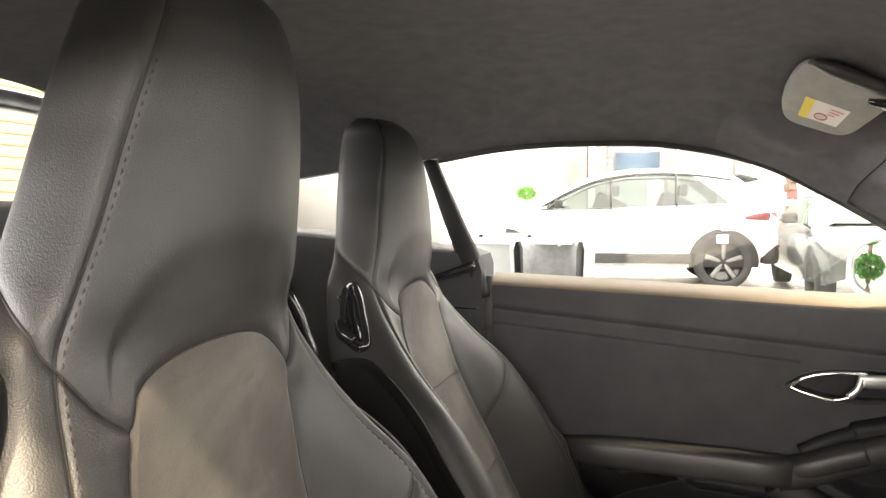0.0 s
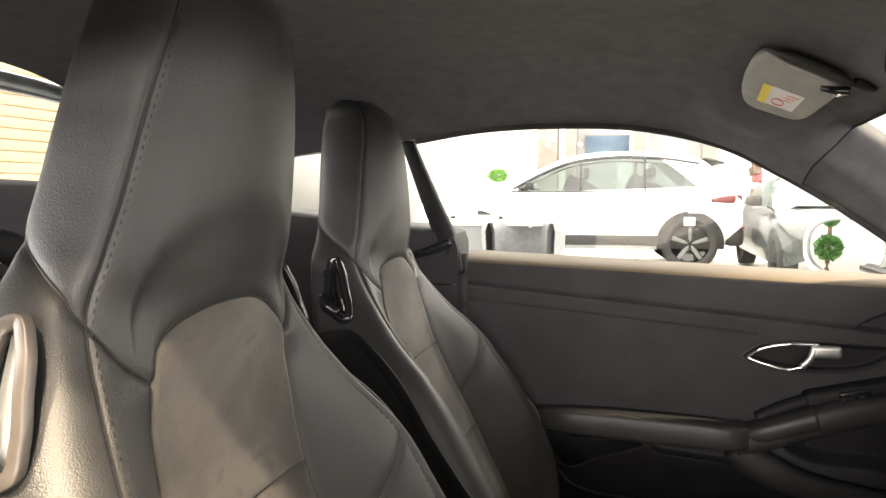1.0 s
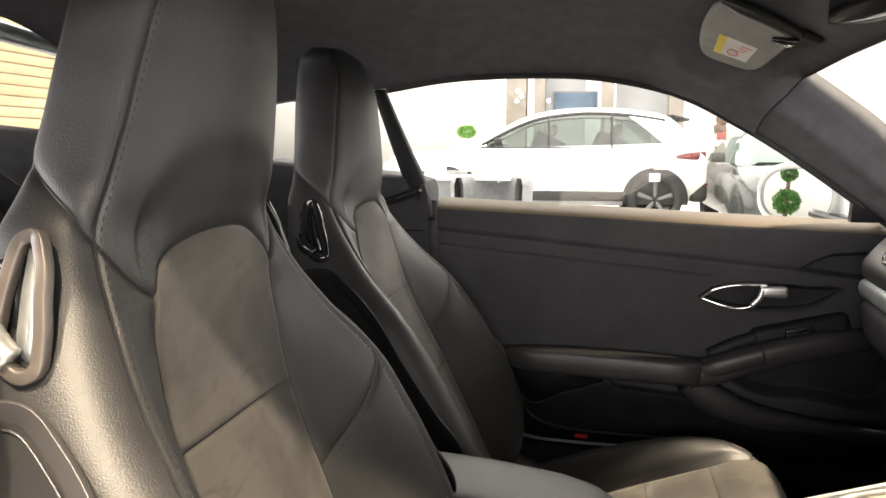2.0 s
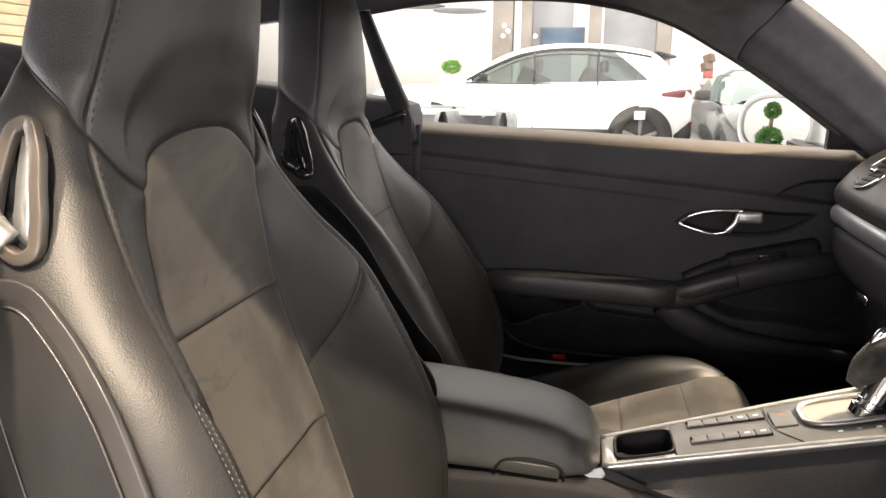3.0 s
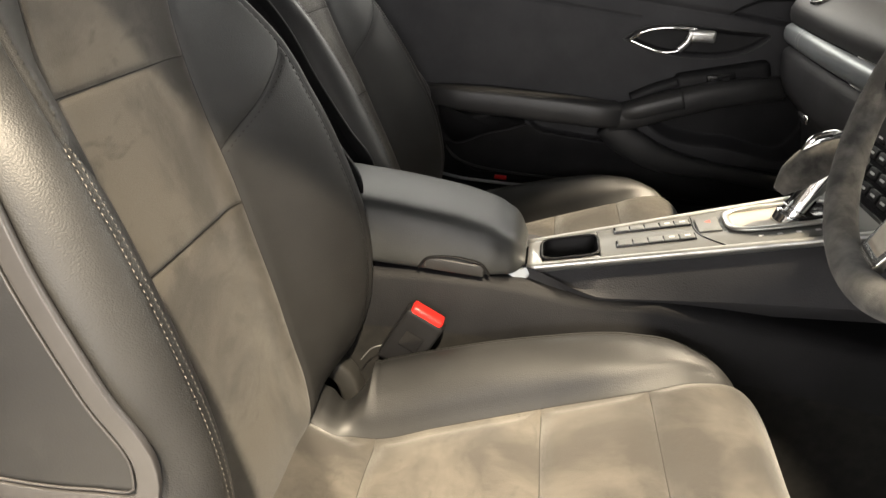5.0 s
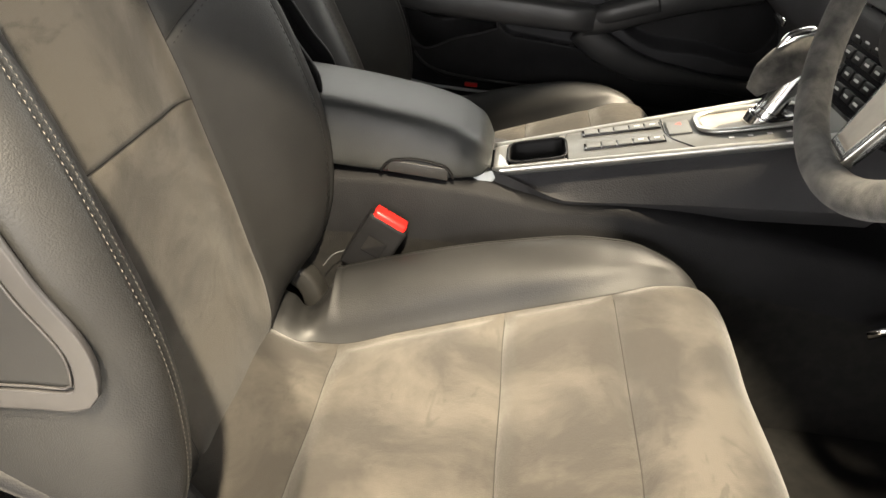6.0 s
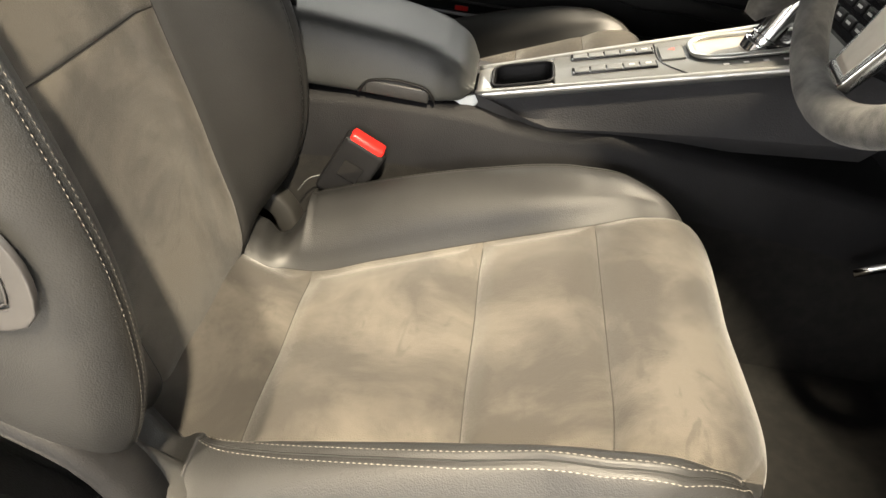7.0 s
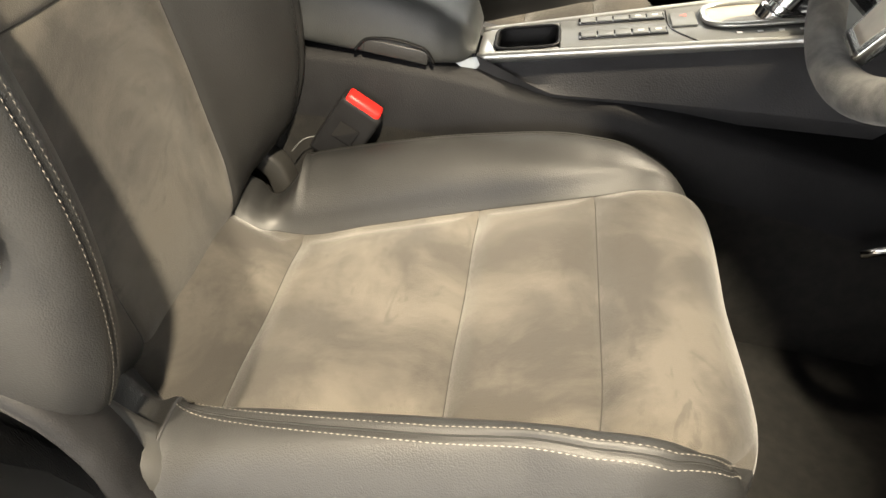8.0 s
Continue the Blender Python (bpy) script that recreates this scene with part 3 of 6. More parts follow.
    faces = grid_faces(*p.shape[:2])
    cols = p.shape[1]
    regions = {}
    for k, q in enumerate(faces):
        r, c = divmod(q[0], cols)
        tm, vm = (tt[c] + tt[c + 1]) / 2, (v[r] + v[r + 1]) / 2
        if abs(tm) < 2:
            key = ("insert", sum(vm > b for b in (0.12, 0.335, 0.465)))
        else:
            key = ("bolster", int(tm > 0))
        regions.setdefault(key, []).append(k)
    for key, keep in regions.items():
        if key[0] == "insert":
            part("cushion_panel", split_mesh(p, faces, keep), SUEDE, seat, "grey suede cushion panel with brushed nap")
        else:
            part("cushion_bolster", split_mesh(p, faces, keep), LEATHER, seat, "black grained leather cushion bolster")
    cord = lambda points, count, r=0.0009, mat=SEAM: part("seam", tube(points, oval(r, r, 6), count), mat, seat, "dark sewn seam")  # noqa: E731

    def along(sign, off):
        """Points and normals beside the edge seam, off metres outwards."""
        rr = np.where((v > 0.105) & (v < 0.597))[0]
        where = ridge[sign] + sign * off
        return [np.array([[np.interp(where[r], s[r], q[r, :, a]) for a in range(3)] for r in rr]) for q in (p, nn)]

    for sign in (-1, 1):
        j = int(np.argmin(abs(tt - sign * 2.0)))
        cord(p[np.where((v > 0.06) & (v < 0.60))[0][::3], j], 120)
        cord(along(sign, 0.0)[0][::3], 120)
    j = int(np.argmin(abs(tt - 4.35)))
    part("piping", tube(p[np.where((v > 0.005) & (v < 0.105))[0], j], oval(0.0015, 0.0015, 8), 70), LEATHER, seat, "black leather piping")
    js = np.where((tt <= -3.0) & (tt >= -7.6))[0]
    part("piping", tube(p[int(np.argmin(abs(v - 0.103))), js], oval(0.0022, 0.0022, 8), 60), LEATHER, seat, "black leather piping")
    js = np.where(abs(tt) <= 2.001)[0][::3]
    for vs in (0.12, 0.335, 0.465):
        cord(p[int(np.argmin(abs(v - vs))), js], 60, 0.0008, SUEDE_SEAM)
    for sign in (-1, 1):
        for off, thread in ((-0.0060, THREAD), (0.0065, THREAD)) if sign == door else ((-0.006, DARK_THREAD),):
            pts, ups = along(sign, off)
            tagged(part("stitching", stitches(pts, ups, 0.0050, 0.0005, 0.80), thread, seat, "light double stitching"), kind="stuff")



def make_seat(door, recline=lambda z: 0 * z):
    seat = root("car_seat", SEAT_AT, "black leather sports seat with grey suede centre and fixed headrest", "car seat", "front seats")
    make_backrest(seat, recline, door)
    make_cushion(seat, door)
    y0 = SEAT_AT[1]
    # base frame and rails
    part("seat_base", rbox((0.46, 0.42, 0.12), (0.52, CUSHION_MID, 0.20), 0.02), SHELL, seat, "black seat base cover")
    for dy in (-0.17, 0.17):
        part("rail", rbox((0.52, 0.035, 0.03), (0.53, CUSHION_MID + dy, 0.145), 0.004), SILVER, seat, "steel seat rail")
    # recliner covers at both sides of the hinge, and the long skirt on the door side
    for side in (-1, 1):
        c = y0 + side * 0.232
        if side != door:
            hook = part("recliner_cover", tube([(0.24, c - 0.012, 0.338), (0.285, c - 0.006, 0.318), (0.312, c - 0.004, 0.298), (0.328, c - 0.004, 0.262)], oval(0.018, 0.015, 18, 5.0), 24), GREY_PLASTIC, seat, "grey plastic recliner cover")
            part("wire", tube([(0.338, c - 0.022, 0.334), (0.352, c - 0.018, 0.352), (0.372, c - 0.012, 0.358)], oval(0.0007, 0.0007, 6), 14), ANTHRACITE, hook, "thin steel wire")
            continue
        cover = part("recliner_cover", tube([(0.16, c - side * 0.010, 0.372), (0.24, c - side * 0.008, 0.345), (0.30, c - side * 0.004, 0.316), (0.340, c, 0.298), (0.362, c + side * -0.006, 0.284)], oval(0.031, 0.034, 20, 2.4), 30), GREY_PLASTIC, seat, "grey plastic recliner cover")
        ring = [(0.305 + 0.012 * math.sin(a), c + 0.033 * math.cos(a), 0.318 + 0.037 * math.sin(a)) for a in np.linspace(-0.6, math.pi + 0.6, 20)]
        part("cover_joint", tube(ring, oval(0.0008, 0.0008, 6), 30), SEAM, cover, "dark joint line")
    skirt = [(0.00, 0.40), (0.06, 0.445), (0.13, 0.462), (0.20, 0.452), (0.28, 0.418), (0.317, 0.394), (0.348, 0.352), (0.368, 0.30), (0.42, 0.262), (0.60, 0.245), (0.80, 0.24), (0.81, 0.19), (0.60, 0.17), (0.20, 0.17), (0.02, 0.20)]
    part("side_skirt", pillow(skirt, -0.664, -0.622, 0.012), PLASTIC, seat, "dark plastic seat skirt")
    # plastic shell window on each flank: a bordered panel
    for side in (-1, 1):
        ys = lambda x, z, out: y0 + side * (hermite(BACK[:, 0], BACK[:, 5], [z])[0, 0] + out)  # noqa: E731
        line = [(0.075, 0.812), (0.128, 0.817), (0.160, 0.796), (0.200, 0.755), (0.243, 0.677), (0.283, 0.608), (0.313, 0.556), (0.311, 0.533), (0.270, 0.524), (0.205, 0.522), (0.14, 0.53)]
        path = [(x + recline(z), ys(x, z, 0.004), z) for x, z in line]
        part("shell_border", tube(path, oval(0.0078, 0.0030, 24, 9), 60, up=(0, 1, 0)), BORDER if side == door else SHELL, seat, "satin grey shell border" if side == door else "black shell border")
        fan = smooth_path([(x, 0, z) for x, z in line], 40)
        verts = []
        for k in (1.0, 0.75, 0.5, 0.25):
            verts += [(0.15 + k * (x - 0.15) + recline(0.66 + k * (z - 0.66)), ys(0, 0.66 + k * (z - 0.66), 0.004), 0.66 + k * (z - 0.66)) for x, _, z in fan]
        verts.append((0.15 + recline(0.66), ys(0, 0.66, 0.004), 0.66))
        faces_ = grid_faces(4, 40, True) + [(120 + i, 120 + (i + 1) % 40, 160) for i in range(40)]
        part("shell_panel", (verts, faces_), PANEL if side == door else SHELL, seat, "dark plastic side shell")
        if side == door:
            q = smooth_path(line, 60)
            tan = np.gradient(q, axis=0)
            tan /= np.linalg.norm(tan, axis=1)[:, None]
            inner = q + np.stack([tan[:, 1], -tan[:, 0]], -1) * 0.0105
            part("border_line", tube([(x + recline(z), ys(x, z, 0.0052), z) for x, z in inner[4:56]], oval(0.0011, 0.0011, 6), 80, up=(0, 1, 0)), BORDER, seat, "thin satin edge line")
            # this thin bright line draws the border of lit and shaded shell
            part("panel_light_edge", tube([(x + recline(z), ys(x, z, 0.0046), z) for x, z in ((0.090, 0.80), (0.128, 0.74), (0.163, 0.66), (0.190, 0.58), (0.200, 0.535))], oval(0.0007, 0.0007, 6), 30, up=(0, 1, 0)), BORDER, seat, "thin line painted where light meets shade on the shell")
        # folding lever: a pointed loop with a ramp and a satin paddle in it
        loop = [(0.094, 0.910), (0.099, 0.926), (0.108, 0.930), (0.117, 0.915), (0.123, 0.886), (0.128, 0.858), (0.127, 0.842), (0.119, 0.838), (0.105, 0.843), (0.094, 0.856), (0.091, 0.884)]
        lever = part("release_lever", tube([(x + recline(z), y0 + side * (0.178 + 0.35 * (0.93 - z)), z) for x, z in loop], oval(0.0052, 0.0048, 24, 5), 90, up=(0, 1, 0), closed=True), TRIM if side == door else GLOSS, seat, "bronze grey release loop" if side == door else "gloss black release loop")
        ramp = [(0.103, 0.920), (0.111, 0.914), (0.117, 0.888), (0.122, 0.858), (0.119, 0.846), (0.110, 0.852), (0.104, 0.880)]
        part("ramp", slab([(x + recline(z), z, y0 + side * (0.176 + 0.35 * (0.93 - z))) for x, z in smooth_path(ramp + ramp[:1], 30)[:-1]], 0.004 * -side), GALVANO if side == door else GLOSS, lever, "satin grey ramp" if side == door else "gloss black ramp")
        part("catch", tube([(x + recline(z), y, z) for x, y, z in ((0.084, y0 + side * 0.196, 0.874), (0.092, y0 + side * 0.206, 0.860), (0.108, y0 + side * 0.208, 0.848))], oval(0.011, 0.012, 14), 16, scale=(0.7, 1.0, 0.8)), SILVER if side == door else GLOSS, lever, "satin silver catch" if side == door else "gloss black catch")
        part("backing", tube([(x + recline(z), y, z) for x, y, z in ((0.088, y0 + side * 0.172, 0.912), (0.10, y0 + side * 0.178, 0.87), (0.115, y0 + side * 0.188, 0.84))], oval(0.014, 0.008, 12), 12), GLOSS, lever, "black recess")
    return seat


near_seat = make_seat(-1)
part("trim_bar", rbox((0.036, 0.006, 0.007), (0.190, -0.664, 0.648), 0.002, Matrix.Rotation(radians(13), 4, "Y")), SILVER, near_seat, "satin silver trim bar")
# the passenger seat leans further back, on its own rails
far_seat = make_seat(1, lambda z: 0.051 - 0.17 * (z - 0.13) - 0.02)
far_seat.location = (SEAT_AT[0] + 0.02, 0.345, SEAT_AT[2] - 0.03)
tagged(far_seat, "black leather sports seat with grey suede centre, leaning further back")

# ---------- the car's shell ----------
RAIL = np.array([(-0.62, 1.03), (-0.40, 1.07), (-0.20, 1.098), (0.02, 1.122), (0.148, 1.142), (0.33, 1.150), (0.504, 1.140), (0.673, 1.096), (0.78, 1.048)])
CROWN = np.array([(-0.62, 1.245), (-0.40, 1.258), (-0.20, 1.266), (0.02, 1.272), (0.148, 1.275), (0.33, 1.276), (0.504, 1.272), (0.673, 1.262), (0.80, 1.218), (0.86, 1.178)])


def liner_z(x, y):
    zr = hermite(RAIL[:, 0], RAIL[:, 1], np.array([min(x, 0.78)]))[0, 0]
    zc = hermite(CROWN[:, 0], CROWN[:, 1], np.array([x]))[0, 0]
    return zr + (zc - zr) * (1 - min(1, abs(y) / 0.635) ** 3.0)


body = root("sports_car", (0.3, 0.0, 0.0), "white two-seat sports coupe with black cabin, driver's door open", "car")


def shell_sheet(outer=0.0):
    rows = []
    for u in np.linspace(0, 1, 46):
        row = []
        for v in np.linspace(-1, 1, 61):
            y = 0.635 * v
            front = 0.86 - 0.09 * abs(v) ** 3
            x = -0.62 + (front + 0.62) * u
            row.append((x, y, liner_z(x, y) + outer))
        rows.append(row)
    return np.array(rows)


part("headliner", sheet(shell_sheet()), LINER, body, "dark grey cloth headliner")
part("roof_skin", sheet(shell_sheet(0.035)), PAINT, body, "white painted roof")

# the far side's window edge and the windscreen post
EDGE = [(0.60, 0.630, 1.118), (0.673, 0.632, 1.094), (0.76, 0.640, 1.051), (0.84, 0.650, 1.005), (0.93, 0.665, 0.947), (1.011, 0.680, 0.891), (1.10, 0.690, 0.828), (1.20, 0.70, 0.76)]
SCREEN = [(0.78, 0.42, 1.165), (0.83, 0.50, 1.148), (0.867, 0.55, 1.125), (0.935, 0.580, 1.083), (1.00, 0.600, 1.040), (1.079, 0.615, 0.975), (1.17, 0.635, 0.90), (1.28, 0.66, 0.80)]


def post(sign):
    a, b = smooth_path(EDGE, 40), smooth_path(SCREEN, 40)
    rows = []
    for p, q in zip(a, b):
        if p[0] < 0.725:  # behind this the lining covers the post
            continue
        mid = (p + q) / 2 + np.array((-0.012, -0.022, -0.004))
        rows.append([p + (0.012, 0.03, 0.01), p, 0.7 * p + 0.3 * q + (-0.008, -0.016, 0), mid, 0.3 * p + 0.7 * q + (-0.007, -0.014, 0), q, q + (0.02, 0.03, 0.02)])
    rows = np.array(rows)
    fine = np.array([hermite(np.arange(7), r, np.linspace(0, 6, 25)) for r in rows])
    return sheet(fine * (1, sign, 1))


for sign in (1, -1):
    part("windscreen_post", post(sign), LINER if sign > 0 else PLASTIC, body, "dark grey cloth windscreen post")
# rubber lip and rail trim along the side window
for sign in (1, -1):
    lip = [(x, sign * 0.640, z - 0.004) for x, z in RAIL[3:8]] + [(x, sign * (y + 0.008), z - 0.004) for x, y, z in EDGE[2:7]]
    part("window_seal", tube(lip, oval(0.006, 0.0075, 10), 90), RUBBER, body, "grey rubber window seal")
    part("drip_rail", tube([(x, sign * 0.665, z + 0.02) for x, z in RAIL] + [(x, sign * (y + 0.03), z + 0.02) for x, y, z in EDGE[2:7]], oval(0.022, 0.022, 12, 3), 90), PAINT, body, "white roof rail")
# windscreen header rail, and the corners of the lining that run into the posts
header = [(0.864, 0.535, 1.124), (0.878, 0.450, 1.135), (0.884, 0.400, 1.141), (0.892, 0.25, 1.149), (0.895, 0, 1.153)]
front = smooth_path([(x, -y, z) for x, y, z in header] + header[-2::-1], 61)
band = np.array([[(0.79, q[1] * 0.86, liner_z(0.79, q[1] * 0.86) - 0.002), (0.5 * (0.79 + q[0]), q[1] * 0.93, 0.5 * (liner_z(0.79, q[1] * 0.86) + q[2]) - 0.003), tuple(q), (q[0] + 0.006, q[1], q[2] + 0.006)] for q in front])
header_trim = part("header_trim", sheet(band), LINER, body, "dark header trim")
part("header_lip", tube([tuple(q) for q in front[::3]], oval(0.003, 0.003, 8), 60), PLASTIC, header_trim, "black header lip")
corner = np.array([
    [(0.560, 0.634, 1.132), (0.560, 0.580, 1.168), (0.580, 0.530, 1.192), (0.600, 0.470, 1.215), (0.620, 0.420, 1.228)],
    [(0.680, 0.630, 1.088), (0.690, 0.572, 1.110), (0.690, 0.519, 1.128), (0.690, 0.487, 1.186), (0.700, 0.450, 1.205)],
    [(0.755, 0.634, 1.046), (0.765, 0.565, 1.094), (0.767, 0.519, 1.122), (0.785, 0.470, 1.153), (0.815, 0.410, 1.164)],
    [(0.780, 0.636, 1.033), (0.792, 0.578, 1.075), (0.805, 0.538, 1.107), (0.832, 0.502, 1.136), (0.862, 0.440, 1.143)],
    [(0.803, 0.638, 1.020), (0.812, 0.596, 1.055), (0.838, 0.566, 1.088), (0.863, 0.541, 1.121), (0.870, 0.510, 1.126)],
])
corner = np.array([hermite(np.arange(5), r, np.linspace(0, 4, 25)) for r in corner])
corner = np.stack([hermite(np.arange(5), corner[:, k], np.linspace(0, 4, 25)) for k in range(25)], 1)
for sign in (1, -1):
    lining = part("lining_corner", sheet(corner * (1, sign, 1)), LINER, body, "dark grey cloth lining corner")
    part("lining_joint", tube([tuple(q) for q in corner[-1][::3] * (1, sign, 1)], oval(0.0016, 0.0016, 6), 30), PLASTIC, lining, "dark joint line")

# rear pillar of the door opening, quarter trim and bulkhead
for sign in (1, -1):
    part("rear_pillar", tube([(-0.012, sign * 0.660, 1.138), (0.017, sign * 0.668, 1.06), (0.051, sign * 0.678, 0.97), (0.078, sign * 0.686, 0.90), (0.095, sign * 0.69, 0.82)],
                             oval(0.015, 0.019, 14, 3), 30, up=(1, 0, 0), scale=(0.8, 0.9, 1.1, 1.3, 1.4)), PLASTIC, body, "black plastic pillar trim")


def quarter_trim(sign):
    """Padded trim behind the door with a sloping top."""
    outline = [(0.108, 0.30), (0.108, 0.88), (0.100, 0.903), (0.06, 0.916), (-0.02, 0.923), (-0.15, 0.936), (-0.28, 0.95), (-0.45, 0.962), (-0.62, 0.965), (-0.62, 0.30)]
    rows = []
    for d, grow in ((0.0, 0.0), (0.006, 0.006), (0.03, 0.010), (0.12, 0.012)):
        rows.append([(x, sign * (0.668 + d), z + (grow if z > 0.86 else 0)) for x, z in outline])
    rows = np.array(rows)
    verts, faces = sheet(rows)
    n = len(outline)
    return list(map(tuple, verts)), faces + [tuple(range(n))]


for sign in (1, -1):
    ob = part("quarter_trim", quarter_trim(sign), SOFT if sign > 0 else SHELL, body, "black padded quarter trim")
    soften(ob, 50)
    part("belt_slot", rbox((0.105, 0.012, 0.017), (0.045, sign * 0.664, 0.878), 0.005, Matrix.Rotation(radians(-20), 4, "Y")), GLOSS, body, "black belt outlet")
    part("belt_slot_lip", tube([(0.005, sign * 0.661, 0.858), (0.055, sign * 0.660, 0.872), (0.095, sign * 0.661, 0.887)], oval(0.003, 0.003, 8), 16), PLASTIC, body)
    part("trim_seam", tube([(0.02, sign * 0.667, 0.80), (0.065, sign * 0.667, 0.80), (0.104, sign * 0.667, 0.80)], oval(0.0016, 0.0016, 6), 10), GLOSS, body)
# bulkhead, rear deck and tailgate frame
part("bulkhead", rbox((0.05, 1.30, 0.62), (-0.36, 0, 0.56), 0.015), SOFT, body, "black carpeted bulkhead")
deck = []
for x, z in ((-0.34, 0.87), (-0.37, 0.885), (-0.44, 0.89), (-0.455, 0.94), (-0.48, 0.955), (-0.50, 0.985), (-0.54, 1.02), (-0.60, 1.032), (-0.80, 1.04), (-1.15, 1.05)):
    deck.append([(x, y, z - max(0, z - 0.89) * 0.55 * (abs(y) / 0.64) ** 3) for y in np.linspace(-0.64, 0.64, 31)])
soften(part("rear_deck", sheet(deck), LINER, body, "dark grey rear deck"), 60)
part("deck_rail", tube([(-0.395, -0.60, 0.905), (-0.40, 0, 0.898), (-0.395, 0.60, 0.905)], oval(0.012, 0.010, 12, 3), 30), SILVER, body, "satin silver deck rail")
part("roll_hoop", tube([(-0.33, 0.02, 0.80), (-0.345, 0.02, 0.90), (-0.345, 0.05, 0.925), (-0.345, 0.17, 0.945), (-0.345, 0.28, 0.94), (-0.34, 0.33, 0.90), (-0.33, 0.34, 0.80)], oval(0.022, 0.018, 12, 3), 40, up=(1, 0, 0)), PLASTIC, body, "black roll hoop cover")
part("roll_hoop", tube([(-0.33, -0.06, 0.80), (-0.345, -0.06, 0.90), (-0.345, -0.09, 0.925), (-0.345, -0.21, 0.945), (-0.345, -0.32, 0.94), (-0.34, -0.37, 0.90), (-0.33, -0.38, 0.80)], oval(0.022, 0.018, 12, 3), 40, up=(1, 0, 0)), PLASTIC, body, "black roll hoop cover")
part("tailgate_edge", tube([(-0.62, -0.60, 1.11), (-0.64, -0.42, 1.196), (-0.645, 0, 1.213), (-0.64, 0.30, 1.206), (-0.635, 0.48, 1.182), (-0.62, 0.60, 1.11)], oval(0.016, 0.018, 14, 4), 50), GALVANO, body, "grey tailgate edge trim")
# outer body: sills, floor pan, rear quarters, front wings
for sign in (1, -1):
    part("sill", tube([(-0.05, sign * 0.77, 0.24), (0.4, sign * 0.78, 0.235), (0.9, sign * 0.77, 0.235), (1.25, sign * 0.75, 0.25)], oval(0.075, 0.065, 18, 3.5), 30), GLOSS if sign < 0 else PLASTIC, body, "black sill cover")
part("sill_plate", rbox((0.62, 0.05, 0.006), (0.70, 0.735, 0.303), 0.002), PLASTIC, body, "black sill plate")
tagged(part("door_reflector", rbox((0.030, 0.008, 0.010), (0.470, 0.722, 0.312), 0.002), RED, body, "small red door reflector"))
part("floor_pan", rbox((2.2, 1.44, 0.04), (0.45, 0, 0.07), 0.01), PLASTIC, body)
def hull(rows, n):
    """A painted body end lofted from half sections of (y, z) at stations along x."""
    xs_ = [r[0] for r in rows]
    half = np.array([r[1] for r in rows], float).reshape(len(rows), -1)
    pts = []
    for x in np.linspace(xs_[0], xs_[-1], n):
        h = hermite(np.arange(len(rows[0][1])), hermite(xs_, half, [x])[0].reshape(-1, 2), np.linspace(0, len(rows[0][1]) - 1, 21))
        pts.append([(x, y, z) for y, z in h] + [(x, -y, z) for y, z in h[::-1]])
    v, f = sheet(np.array(pts))
    return list(map(tuple, v)), f + [tuple(range(42)), tuple(range(len(v) - 42, len(v)))]


part("front_body", hull([(1.26, [(0.84, 0.24), (0.90, 0.42), (0.90, 0.62), (0.84, 0.76), (0.45, 0.80), (0, 0.81)]), (1.72, [(0.84, 0.22), (0.91, 0.42), (0.91, 0.62), (0.83, 0.76), (0.45, 0.74), (0, 0.74)]),
                         (2.10, [(0.76, 0.22), (0.84, 0.38), (0.84, 0.54), (0.74, 0.66), (0.4, 0.65), (0, 0.65)]), (2.36, [(0.50, 0.24), (0.60, 0.34), (0.60, 0.44), (0.5, 0.52), (0.3, 0.53), (0, 0.53)])], 30), PAINT, body, "white bonnet and front wings")
part("rear_body", hull([(-1.96, [(0.60, 0.36), (0.72, 0.46), (0.74, 0.60), (0.66, 0.72), (0.35, 0.78), (0, 0.79)]), (-1.65, [(0.80, 0.26), (0.88, 0.44), (0.89, 0.64), (0.76, 0.80), (0.4, 0.86), (0, 0.87)]),
                        (-1.0, [(0.86, 0.22), (0.94, 0.44), (0.94, 0.68), (0.80, 0.86), (0.4, 0.93), (0, 0.94)]), (-0.62, [(0.84, 0.22), (0.90, 0.44), (0.90, 0.68), (0.80, 0.88), (0.4, 0.92), (0, 0.92)])], 36), PAINT, body, "white rear body")
for sign in (1, -1):
    part("rear_flank", rbox((0.60, 0.08, 0.64), (-0.34, sign * 0.84, 0.56), 0.03, seg=3), PAINT, body, "white flank behind the door")
for x, s in ((-1.12, -1), (-1.12, 1), (1.72, -1), (1.72, 1)):
    tyre = part("tyre", tube([(x + 0.27 * math.cos(a), s * 0.87, 0.335 + 0.27 * math.sin(a)) for a in np.linspace(0, 2 * math.pi, 33)[:-1]], oval(0.065, 0.10, 14, 4), 64, up=(0, 1, 0), closed=True), RUBBER, body, "black tyre")
    part("rim", tube([(x, s * 0.93, 0.335), (x, s * 0.945, 0.335), (x, s * 0.96, 0.335)], oval(0.21, 0.21, 30), 4, up=(0, 0, 1)), GALVANO, tyre, "grey wheel rim")

